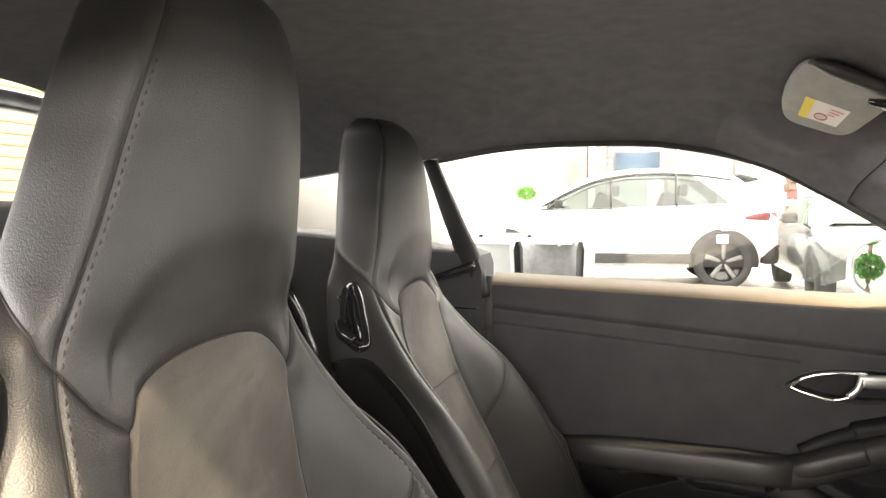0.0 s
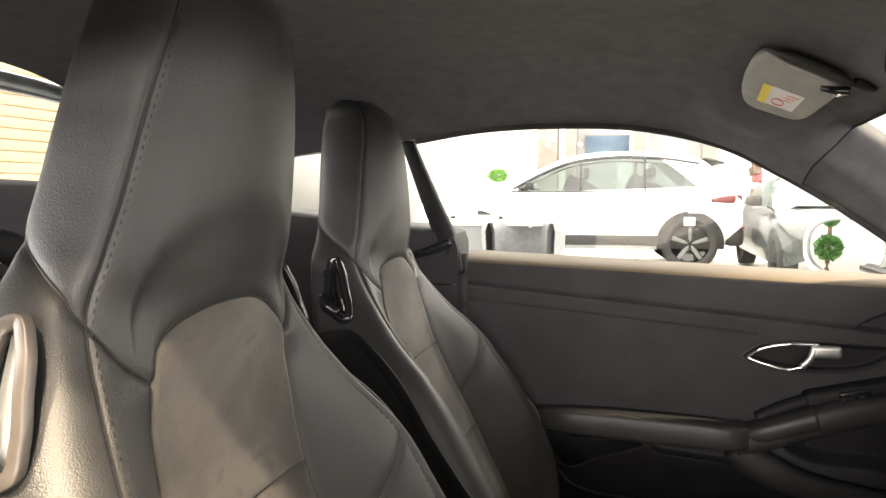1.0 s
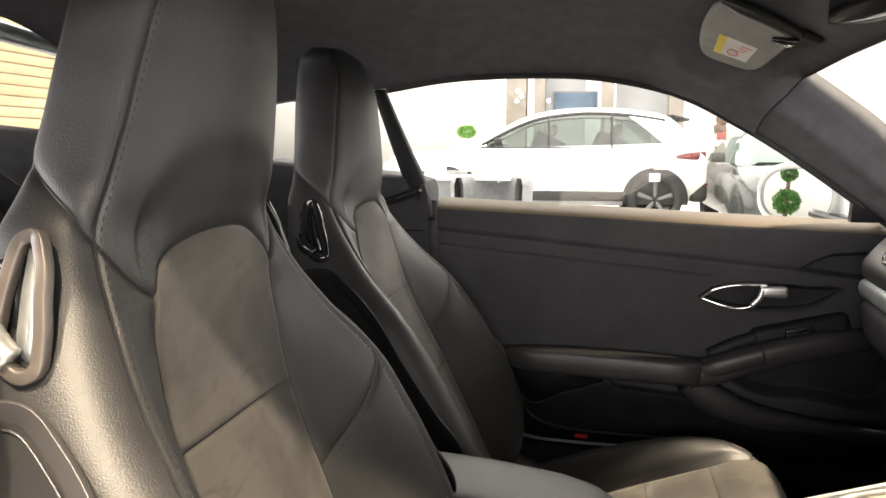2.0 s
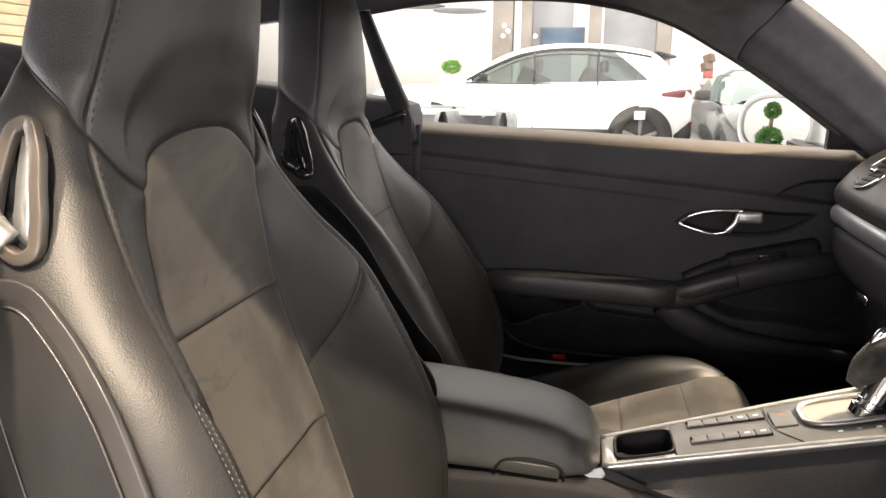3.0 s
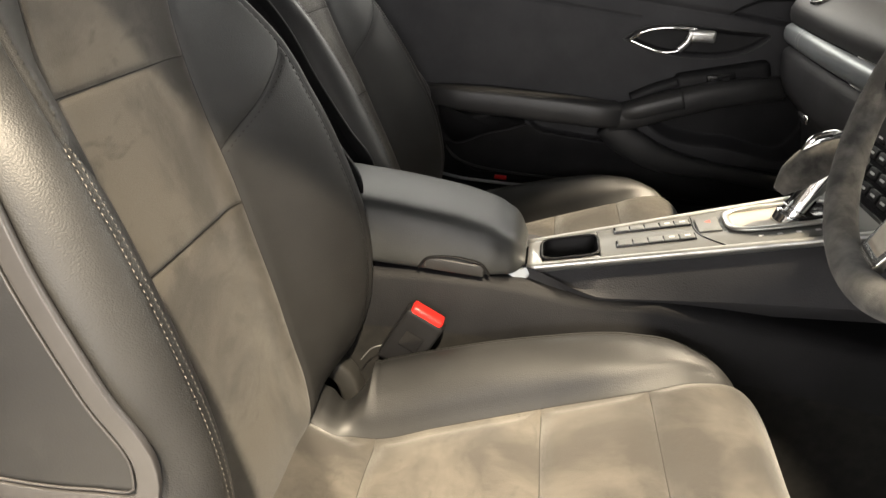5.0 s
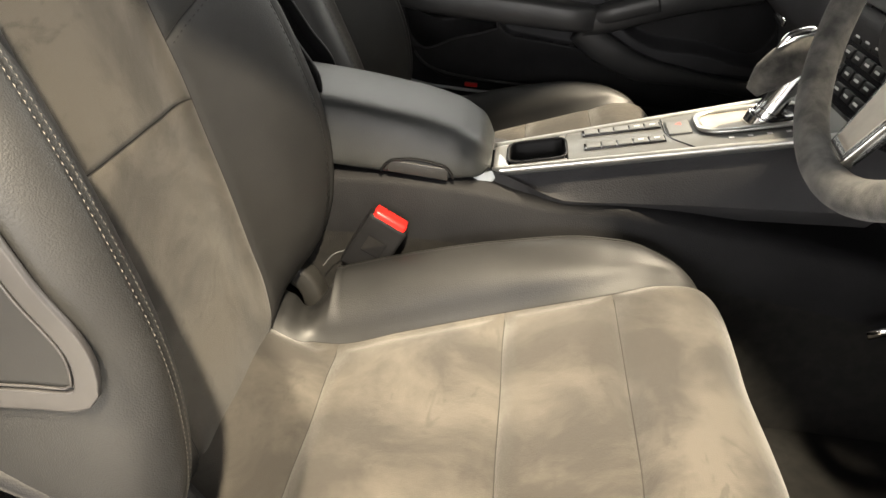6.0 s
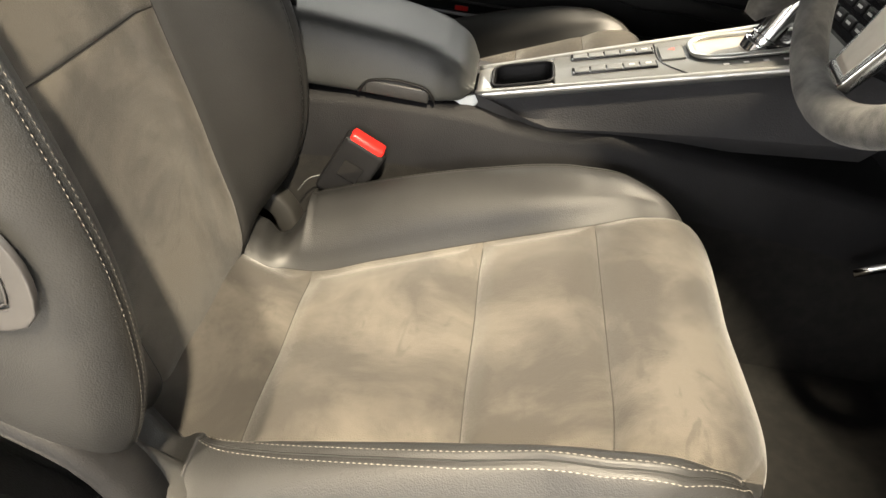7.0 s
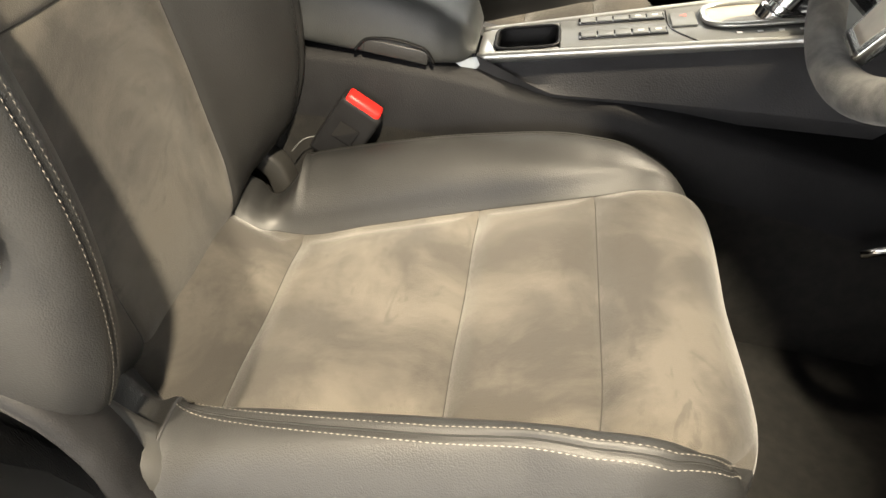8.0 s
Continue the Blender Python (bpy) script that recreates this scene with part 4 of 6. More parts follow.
# panes
q = smooth_path(SCREEN, 24)
wind = np.array([[(p[0] + 0.22 * (1 - (v / 1.0) ** 2) * 0.6, v * p[1], p[2] + 0.012 * (1 - v * v)) for v in np.linspace(-1, 1, 25)] for p in q])
pane = part("windscreen", sheet(wind), PANE, body, "clear windscreen")
pane.visible_shadow = False
side = [[(x, 0.662 + 0.02 * k, z0 + (z1 - z0) * k) for k in np.linspace(0, 1, 6)] for x, z0, z1 in
        [(a, 0.86, float(hermite(RAIL[:, 0], RAIL[:, 1], [a])[0, 0])) for a in np.linspace(0.04, 0.66, 12)] + [(0.76, 0.85, 1.055), (0.84, 0.85, 1.008), (0.93, 0.848, 0.95), (1.01, 0.846, 0.894)]]
side = np.array(side)
side[..., 1] = 0.694 - 0.04 * np.linspace(0, 1, 6)[None]
pane = part("side_pane", sheet(side), PANE, body, "clear side window")
pane.visible_shadow = False
quarter = np.array([[(x, 0.680 - 0.05 * k, z0 + (z1 - z0) * k) for k in (0, 1)] for x, z0, z1 in ((-0.55, 0.965, 1.045), (-0.3, 0.95, 1.085), (0.02, 0.915, 1.125))])
pane = part("quarter_pane", sheet(quarter), PANE, body, "clear quarter window")
pane.visible_shadow = False
hatch = np.array([[(-0.64 - 0.36 * u, v * (0.60 + 0.02 * u), 1.24 - 0.13 * v**4 - (0.20 - 0.13 * v**4) * u) for v in np.linspace(-1, 1, 13)] for u in np.linspace(0, 1, 8)])
pane = part("tailgate_pane", sheet(hatch), PANE, body, "clear tailgate window")
pane.visible_shadow = False
# mirror triangle at the front of the window
part("mirror_triangle", slab([(1.012, 0.895, 0.683), (1.012, 0.838, 0.688), (1.13, 0.838, 0.688), (1.16, 0.80, 0.69), (1.10, 0.845, 0.688)], 0.02), GLOSS, body, "gloss black window triangle", smooth=False)

# the driver's door stands wide open on its front hinges
swing = Matrix.Rotation(radians(62), 4, "Z")
part("open_door", rbox((1.05, 0.12, 0.62), tuple(Vector((1.18, -0.80, 0.58)) + swing @ Vector((-0.52, 0, 0))), 0.04, swing, 3), PAINT, body, "white driver's door standing open")
part("open_door_trim", rbox((1.0, 0.03, 0.55), tuple(Vector((1.18, -0.80, 0.58)) + swing @ Vector((-0.52, -0.075, 0))), 0.01, swing), SOFT, body, "black trim of the open door")
# carpet of the cabin floor
rows = []
for x in np.linspace(-0.32, 1.55, 48):
    row = []
    for y in np.linspace(-0.70, 0.70, 57):
        z = 0.128 - (0.03 if y > 0.05 else 0.0) + 0.004 * noise.noise((x * 9, y * 9, 0))
        if x > 1.12:
            z += (x - 1.12) * 0.75
        row.append((x, y, z))
    rows.append(row)
tagged(part("carpet", sheet(rows), CARPET, None), "black cut pile carpet on the cabin floor", "carpet")
mat = part("floor_mat", rbox((0.46, 0.470, 0.012), (1.02, -0.385, 0.141), 0.005), CARPET, None)
tagged(mat, "black carpet floor mat with a bound edge before the driver's seat", "floor mat")
footrest = root("pedal", (1.20, -0.30, 0.20), "black pedal with a thin steel arm in the footwell", "pedal")
part("arm", tube([(1.03, -0.20, 0.345), (1.10, -0.21, 0.385), (1.22, -0.24, 0.47)], oval(0.004, 0.007, 8), 12), CHROME, footrest, "steel pedal arm")
part("pad", rbox((0.03, 0.08, 0.06), (1.19, -0.33, 0.26), 0.01, Matrix.Rotation(radians(-35), 4, "Y")), RUBBER, footrest, "black rubber pad")

# ---------- the closed far door ----------
door = root("padded_door", (0.60, 0.74, 0.30), "black padded car door with chrome handle and armrest, closed", "car door")


def lens(x, z, pts):
    """Signed distance (positive inside) from an outline of (x, z) points, in metres."""
    p = np.array(pts)
    best, inside = np.full(x.shape, 9.0), np.zeros(x.shape, bool)
    for (ax, az), (bx, bz) in zip(p, np.roll(p, -1, 0)):
        t = np.clip(((x - ax) * (bx - ax) + (z - az) * (bz - az)) / ((bx - ax) ** 2 + (bz - az) ** 2), 0, 1)
        best = np.minimum(best, np.hypot(x - ax - t * (bx - ax), z - az - t * (bz - az)))
        cross = (az > z) != (bz > z)
        with np.errstate(divide="ignore", invalid="ignore"):
            inside ^= cross & (x < (bx - ax) * (z - az) / (bz - az) + ax)
    return np.where(inside, best, -best)


def step(d, width):
    t = np.clip(d / width, 0, 1)
    return t * t * (3 - 2 * t)


RECESS = smooth_path([(0.708, 0.663), (0.744, 0.688), (0.79, 0.699), (0.845, 0.702), (0.93, 0.699), (1.016, 0.691), (0.968, 0.653), (0.925, 0.640), (0.874, 0.635), (0.775, 0.642), (0.708, 0.663)], 60)[:-1]
POCKET = smooth_path([(0.775, 0.492), (0.83, 0.53), (0.95, 0.560), (1.10, 0.585), (1.16, 0.50), (1.12, 0.43), (0.97, 0.436), (0.845, 0.446), (0.80, 0.468), (0.775, 0.492)], 60)[:-1]
xs, zs = np.linspace(0.122, 1.20, 420), np.linspace(0, 1.0, 260)
X, S = np.meshgrid(xs, zs)
belt = 0.874 - 0.036 * (X - 0.12) / 0.90
Z = 0.29 + S * (belt - 0.29)
line1 = 0.797 - 0.086 * (X - 0.117)
line2 = 0.764 - 0.088 * (X - 0.117)
Y = 0.704 - 0.005 * step(Z - line1, 0.014) + 0.05 * np.clip((Z - belt + 0.030) / 0.030, 0, 1) ** 2.0
Y += 0.0022 * np.exp(-(((Z - line1) / 0.0028) ** 2))
Y += np.where(X < 0.74, 0.0035 * np.exp(-(((Z - line2) / 0.003) ** 2)), 0)
Y += 0.016 * step(lens(X, Z, RECESS), 0.012)
hollow = lens(X, Z, POCKET)
Y += 0.060 * step(hollow, 0.022)
arch = np.array([(0.915, 0.728), (0.945, 0.752), (0.985, 0.770), (1.05, 0.776), (1.15, 0.776), (1.15, 0.70), (1.03, 0.714)])
Y += 0.028 * step(lens(X, Z, arch), 0.012)
kick = lens(X, Z, np.array([(0.325, 0.40), (0.35, 0.355), (0.41, 0.325), (0.60, 0.335), (0.90, 0.30), (0.90, 0.20), (0.2, 0.2), (0.2, 0.40)]))
Y += 0.016 * step(kick, 0.006)
Y += 0.010 * step(0.46 - Z, 0.10)
SLOT = [(0.512, 0.500), (0.520, 0.464), (0.533, 0.448), (0.553, 0.438), (0.64, 0.431), (0.734, 0.424), (0.76, 0.44), (0.74, 0.500)]
Y += 0.030 * step(lens(X, Z, SLOT), 0.006)
p = np.stack([X, Y, Z], -1)
verts, faces = sheet(p)
cols = len(xs)
below = (Z < np.interp(X, [0.30, 0.346, 0.431, 0.523, 0.553, 0.734, 0.80], [0.385, 0.393, 0.421, 0.452, 0.438, 0.425, 0.40]))
groups = {"door_bin": [], "door_roll": [], "door_top": [], "door_panel": [], "door_pocket": [], "pull_recess": []}
cup = lens(X, Z, RECESS)
for k, f in enumerate(faces):
    r, c = divmod(f[0], cols)
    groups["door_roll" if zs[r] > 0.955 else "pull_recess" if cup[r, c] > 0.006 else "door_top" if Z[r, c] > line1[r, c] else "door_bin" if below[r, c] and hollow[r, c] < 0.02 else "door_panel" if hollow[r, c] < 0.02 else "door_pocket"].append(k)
# the roll's tan is painted light, the other skins keep their own colour
for name, mat_, label in (("door_roll", ROLL_WARM_LIT, "rolled black leather door top edge with warm light in its colour"), ("door_top", SOFT, "padded black door top"), ("door_panel", SOFT, "black door skin"), ("door_pocket", PLASTIC, "dark door pocket"), ("pull_recess", PLASTIC, "black recess behind the door pull"), ("door_bin", PLASTIC, "black moulded lower door bin")):
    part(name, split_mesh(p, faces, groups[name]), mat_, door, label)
part("door_outer", rbox((1.10, 0.05, 0.54), (0.66, 0.83, 0.53), 0.02), PAINT, door, "white outer door skin")
part("door_gap", tube([(0.112, 0.700, 0.868), (0.113, 0.70, 0.80), (0.113, 0.70, 0.60), (0.115, 0.70, 0.40)], oval(0.006, 0.012, 10), 16, up=(1, 0, 0)), RUBBER, door, "black rubber door seal")
lip = [(x, 0.7035, z) for x, z in RECESS]
part("recess_lip", tube(lip, oval(0.0016, 0.0020, 8), 120, up=(0, 1, 0), closed=True), PADDED, door, "thin black recess lip")
# armrest, in a rear cushion and a forward grip
part("armrest", tube([(0.262, 0.700, 0.512), (0.30, 0.685, 0.511), (0.45, 0.676, 0.508), (0.60, 0.671, 0.505), (0.70, 0.668, 0.503), (0.718, 0.675, 0.503)], oval(0.034, 0.030, 22, 4.5), 50, scale=(0.55, 0.9, 1, 1, 1, 0.9)), PADDED, door, "padded black armrest")
part("under_pad", pillow([(0.30, 0.490), (0.306, 0.470), (0.320, 0.42), (0.346, 0.394), (0.431, 0.421), (0.505, 0.446), (0.522, 0.455), (0.519, 0.466), (0.51, 0.490)], 0.698, 0.722, 0.006), SOFT, door, "black padded panel below the armrest")
part("pocket_lip", tube([(0.334, 0.706, 0.382), (0.345, 0.702, 0.370), (0.365, 0.700, 0.355), (0.399, 0.699, 0.344), (0.477, 0.699, 0.335), (0.60, 0.699, 0.332), (0.75, 0.700, 0.328)], oval(0.0024, 0.0028, 10), 60), PADDED, door, "black lip of the lower door bin")
part("door_sill_lip", tube([(0.30, 0.690, 0.335), (0.316, 0.684, 0.326), (0.36, 0.680, 0.317), (0.43, 0.680, 0.313), (0.55, 0.681, 0.311), (0.86, 0.690, 0.302)], oval(0.003, 0.004, 10), 60), GALVANO, door, "satin sill edge")
part("grip", tube([(0.700, 0.674, 0.488), (0.75, 0.666, 0.508), (0.83, 0.664, 0.538), (0.92, 0.668, 0.566), (1.00, 0.676, 0.582), (1.06, 0.692, 0.588)], oval(0.026, 0.031, 20, 2.8), 50, scale=(1.0, 1, 1, 0.95, 0.9, 0.8)), PADDED, door, "black door grip")
part("grip_cover", tube([(0.718, 0.672, 0.502), (0.75, 0.664, 0.517), (0.80, 0.662, 0.536), (0.850, 0.662, 0.553)], oval(0.0285, 0.0235, 20, 2.8), 30, scale=(0.85, 1, 1, 1)), PADDED, door, "padded grip cover with a sewn end")
part("grip_leg", tube([(0.705, 0.680, 0.480), (0.735, 0.678, 0.452), (0.775, 0.678, 0.430), (0.83, 0.680, 0.408), (0.95, 0.684, 0.392), (1.13, 0.692, 0.372)], oval(0.020, 0.024, 18, 3.0), 60, scale=(1.5, 1.35, 1.1, 0.75, 0.75, 0.75)), PADDED, door, "black pocket rim")
part("switch_pod", rbox((0.20, 0.05, 0.05), (0.930, 0.702, 0.598), 0.016, Matrix.Rotation(radians(-14), 4, "Y"), 3), PLASTIC, door, "black window switch pod")
part("switch_tray", tube([(0.745, 0.690, 0.535), (0.79, 0.688, 0.560), (0.84, 0.69, 0.580)], oval(0.012, 0.016, 14), 20), PLASTIC, door, "dark grip hollow")
frame_ = part("switch_bezel", rbox((0.060, 0.010, 0.022), (0.925, 0.676, 0.600), 0.004, Matrix.Rotation(radians(-12), 4, "Y")), GLOSS, door, "gloss black switch bezel")
for dx in (-0.012, 0.010):
    part("switch_key", rbox((0.016, 0.008, 0.010), (0.925 + dx, 0.671, 0.598 + 0.2 * dx), 0.003, Matrix.Rotation(radians(-12), 4, "Y")), PLASTIC, frame_)
# chrome pull: thin loop and a satin end
part("chrome_loop", tube([(0.722, 0.704, 0.662), (0.745, 0.698, 0.680), (0.785, 0.694, 0.693), (0.83, 0.692, 0.696), (0.858, 0.692, 0.694), (0.850, 0.692, 0.672), (0.828, 0.693, 0.650), (0.805, 0.694, 0.643), (0.76, 0.697, 0.650)], oval(0.0042, 0.0045, 10), 90, up=(0, 1, 0), closed=True), CHROME, door, "chrome door pull loop")
part("pull_end", rbox((0.055, 0.020, 0.026), (0.873, 0.694, 0.683), 0.008, seg=3), SILVER, door, "satin silver pull end")
part("pull_lever", tube([(0.850, 0.690, 0.692), (0.842, 0.690, 0.668), (0.826, 0.691, 0.650)], oval(0.005, 0.007, 10), 14), SILVER, door)

# ---------- door mirror outside ----------
mirror = root("door_mirror", (0.95, 0.95, 0.86), "white painted door mirror with oval glass", "door mirror")
MC, MN = Vector((0.968, 0.985, 0.876)), Vector((-0.82, -0.57, 0.03)).normalized()
mx = Vector((0, 0, 1)).cross(MN).normalized()
my = MN.cross(mx)


def mirror_ring(a, b, off, power=2.4, n=40):
    return [tuple(MC + mx * u + my * v + MN * off) for u, v in oval(a, b, n, power)]


rings = [mirror_ring(0.104, 0.064, -0.012), mirror_ring(0.112, 0.071, 0.0), mirror_ring(0.122, 0.082, -0.006), mirror_ring(0.126, 0.086, -0.025), mirror_ring(0.118, 0.078, -0.07), mirror_ring(0.08, 0.05, -0.12), mirror_ring(0.01, 0.01, -0.135)]
part("mirror_housing", ([v for r in rings for v in r], grid_faces(len(rings), 40, True)), PAINT, mirror, "white painted mirror housing")
ring = mirror_ring(0.106, 0.066, -0.009)
part("mirror_glass", (ring, [tuple(range(40))]), MIRROR, mirror, "mirror glass", smooth=False)
part("mirror_seal", tube(mirror_ring(0.107, 0.067, -0.006), oval(0.0016, 0.0016, 8), 80, closed=True), GALVANO, mirror, "dark mirror seal")
part("mirror_foot", tube([(1.02, 0.95, 0.835), (1.06, 0.86, 0.825), (1.10, 0.76, 0.835)], oval(0.03, 0.012, 14, 2.6), 20), GLOSS, mirror, "black mirror foot")

# ---------- sun visor ----------
visor = root("sun_visor", (0.74, 0.42, 1.18), "dark grey cloth sun visor with a paper warning label", "sun visor")
V = [Vector(v) for v in ((0.671, 0.295, 1.234), (0.810, 0.337, 1.179), (0.771, 0.499, 1.136), (0.668, 0.484, 1.171))]
vn = (V[1] - V[0]).cross(V[3] - V[0]).normalized()
vn = -vn if vn.z > 0 else vn


def on_visor(u, v, off=0.0):
    """u along the hinge edge, v from the hinge to the free edge."""
    a, b = V[0].lerp(V[1], u), V[3].lerp(V[2], u)
    left = 0.012 * math.sin(math.pi * min(max(v, 0), 1)) * (1 - u)
    return a.lerp(b, v) + (V[0] - V[1]).normalized() * left + vn * (off + 0.002)


rim = []
for u, v in oval(0.5, 0.5, 56, 5.0):
    rim.append((u + 0.5, v + 0.5))
layers = [(0.01, 0.0085), (0.3, 0.0085), (0.6, 0.0085), (0.90, 0.008), (0.97, 0.0065), (1.0, 0.0), (0.97, -0.008), (0.5, -0.009)]
verts = [tuple(on_visor(0.5 + (u - 0.5) * s, 0.5 + (v - 0.5) * s, o)) for s, o in layers for u, v in rim]
part("visor_panel", (verts, grid_faces(len(layers), 56, True) + [tuple(range(56))]), VISOR, visor, "dark grey visor panel")
part("hinge_bar", tube([tuple(on_visor(u, 0.0, 0.004)) for u in (0.06, 0.12, 0.5, 0.95, 1.02)], oval(0.014, 0.010, 14, 2.4), 30, scale=(0.4, 1, 1, 1, 0.4)), PADDED, visor, "dark padded hinge roll")
part("hinge_arm", tube([tuple(on_visor(u, -0.02, 0.002)) for u in (1.0, 1.1, 1.22)], oval(0.010, 0.007, 12), 12, scale=(1, 1, 0.5)), PLASTIC, visor, "black hinge arm")


def visor_patch(u0, v0, u1, v1, off, slant=0.0):
    return [tuple(on_visor(u, v, off)) for u, v in ((u0, v0), (u1, v0), (u1, v1), (u0, v1))], [(0, 1, 2, 3)]


part("label_paper", visor_patch(0.24, 0.46, 0.74, 0.80, 0.0092), PAPER, visor, "white paper label", smooth=False)
part("label_stripe", visor_patch(0.24, 0.46, 0.35, 0.80, 0.0098), YELLOW, visor, "yellow label stripe", smooth=False)
for k in range(3):
    part("print_bar", visor_patch(0.55, 0.52 + 0.05 * k, 0.70 - 0.03 * k, 0.535 + 0.05 * k, 0.0098), RED_INK, visor, smooth=False)
ringp = [tuple(on_visor(0.50 + 0.075 * a, 0.70 + 0.055 * b, 0.0101)) for a, b in oval(1, 1, 20)]
part("print_ring", tube(ringp, oval(0.0008, 0.0008, 6), 40, up=tuple(vn), closed=True), RED_INK, visor)
part("visor_clip", tube([tuple(on_visor(0.80, 0.20, 0.008)), tuple(on_visor(0.90, 0.12, 0.012)), tuple(on_visor(1.02, 0.06, 0.010))], oval(0.011, 0.007, 12), 12), GLOSS, visor, "black visor clip")
clip = part("clip_pin", tube([tuple(on_visor(0.90, 0.12, 0.016)), tuple(on_visor(0.93, 0.11, 0.018)), tuple(on_visor(0.96, 0.09, 0.016))], oval(0.004, 0.004, 8), 10), CHROME, visor, "chrome pin")
# rear view mirror
rear = root("rear_view_mirror", (0.80, 0.02, 1.16), "black rear view mirror below the roof", "mirror")
part("mirror_body", tube([(0.800, -0.12, 1.156), (0.806, -0.06, 1.164), (0.808, 0.02, 1.170), (0.806, 0.09, 1.179), (0.802, 0.136, 1.187)], oval(0.017, 0.026, 20, 2.8), 40, scale=(0.4, 1, 1, 0.95, 0.45)), PADDED, rear, "dark grey mirror body")
part("mirror_rim", tube([(0.792, -0.10, 1.154), (0.791, 0.0, 1.163), (0.791, 0.08, 1.173), (0.793, 0.126, 1.181)], oval(0.003, 0.021, 12), 30), GLOSS, rear, "black mirror rim")
part("mirror_stem", tube([(0.815, 0, 1.165), (0.84, 0, 1.18), (0.85, 0, 1.19)], oval(0.012, 0.012, 10), 8), GLOSS, rear)

# ---------- centre console ----------
console = root("centre_console", (0.60, -0.05, 0.13), "black centre console with satin silver edge and button rows", "console")


def near_y(x):
    return -0.104 - 0.030 * (x - 0.55)


def far_y(x):
    return -0.018 + 0.147 * (x - 0.55)


def top_z(x):
    return 0.468 + 0.247 * (x - 0.545)


# tunnel: cross-sections along x, from behind the armrest to under the dash
rows = []
for x, ztop, foot in ((0.05, 0.44, 0.104), (0.30, 0.452, 0.104), (0.45, 0.458, 0.104), (0.54, 0.456, 0.105), (0.63, 0.447, 0.110), (0.72, 0.455, 0.118),
                      (0.76, 0.453, 0.119), (0.86, 0.441, 0.119), (0.99, 0.426, 0.119), (1.15, 0.400, 0.119), (1.4, 0.37, 0.119)):
    c = -0.046
    rows.append([(x, c + s * w, z) for s, w, z in ((-1, foot, 0.12), (-1, foot - 0.004, 0.25), (-1, foot - 0.009, ztop - 0.085), (-1, foot - 0.014, ztop - 0.016), (-1, foot - 0.022, ztop - 0.003), (-1, foot - 0.04, ztop),
                                                   (1, foot - 0.04, ztop), (1, foot - 0.022, ztop - 0.003), (1, foot - 0.014, ztop - 0.016), (1, foot - 0.009, ztop - 0.085), (1, foot - 0.004, 0.25), (1, foot, 0.12))])
rows = np.array(rows)
fine = np.array([[hermite(rows[:, 0, 0], rows[:, k], [x])[0] for k in range(12)] for x in np.linspace(0.05, 1.4, 70)])
v_, f_ = sheet(fine)
pad = [k for k, q in enumerate(f_) if 2 <= q[0] % 12 <= 8]
low_ = [k for k, q in enumerate(f_) if not 2 <= q[0] % 12 <= 8]
soften(part("tunnel", split_mesh(v_, f_, pad), TUNNEL, console, "black padded tunnel top"), 50)
part("tunnel_carpet", split_mesh(v_, f_, low_), CARPET, console, "black carpet on the tunnel flank")
# wedge body that carries the buttons
rows = []
for x in np.linspace(0.540, 1.02, 30):
    zt, a, b = top_z(x), near_y(x), far_y(x)
    low = float(np.interp(x, [0.546, 0.587, 0.643, 0.70, 0.79, 0.88, 1.02], [0.467, 0.459, 0.447, 0.453, 0.463, 0.471, 0.482]))
    flare = 0.030 * min(1, (x - 0.535) / 0.08)
    rows.append([(x, a - flare + 0.03, low - 0.03), (x, a - flare, low), (x, a - flare - 0.001, low + 0.003), (x, a - 0.3 * flare - 0.010, zt - 0.034), (x, a - 0.003, zt - 0.011), (x, a, zt - 0.008), (x, b, zt - 0.008), (x, b + 0.004, zt - 0.012), (x, b + 0.03, low), (x, b + 0.03, low - 0.03)])
v_, f_ = sheet(np.array(rows))
f_ = [q for q in f_ if q[0] % 10 != 5]  # open under the plates
f_ += [tuple(range(10))]
soften(part("console_body", (v_, f_), SOFT, console, "black console flank"), 30)
# satin silver edging: a thin frame that ends in a point at the rear
for edge, n in ((near_y, 1), (far_y, -1)):
    line = [(x, edge(x) + 0.001 * n, top_z(x) - 0.0035) for x in (0.546, 0.56, 0.65, 0.75, 0.88, 1.0)]
    part("silver_edge", tube(line, [(-0.004, -0.006), (0.004, -0.006), (0.005, 0.002), (0.0025, 0.005), (-0.0025, 0.005), (-0.005, 0.002)], 40), SILVER, console, "satin silver console edge")
tip = near_y(0.54)
part("rear_spear", slab([(0.520, 0.4600, tip - 0.012), (0.540, 0.4500, tip - 0.013), (0.547, 0.4540, tip - 0.010), (0.556, 0.4665, tip - 0.005), (0.546, 0.4680, tip - 0.005)], 0.004), GALVANO, console, "satin silver spear tip", smooth=False)
slope = Matrix.Rotation(-math.atan(0.247), 4, "Y")


def on_top(x, y, off=0.0):
    return (x, y, top_z(x) + off)


def plate(x0, x1, f0, f1, off, h, bevel=0.0012):
    """A tapering plate on the sloping top, between two edge lines."""
    bm = bmesh.new()
    for o in (off - h, off):
        for x, f in ((x0, f0), (x1, f0), (x1, f1), (x0, f1)):
            bm.verts.new(on_top(x, f(x), o))
    bmesh.ops.convex_hull(bm, input=bm.verts[:])
    bmesh.ops.bevel(bm, geom=bm.edges[:], offset=bevel, segments=1, affect="EDGES")
    return bm


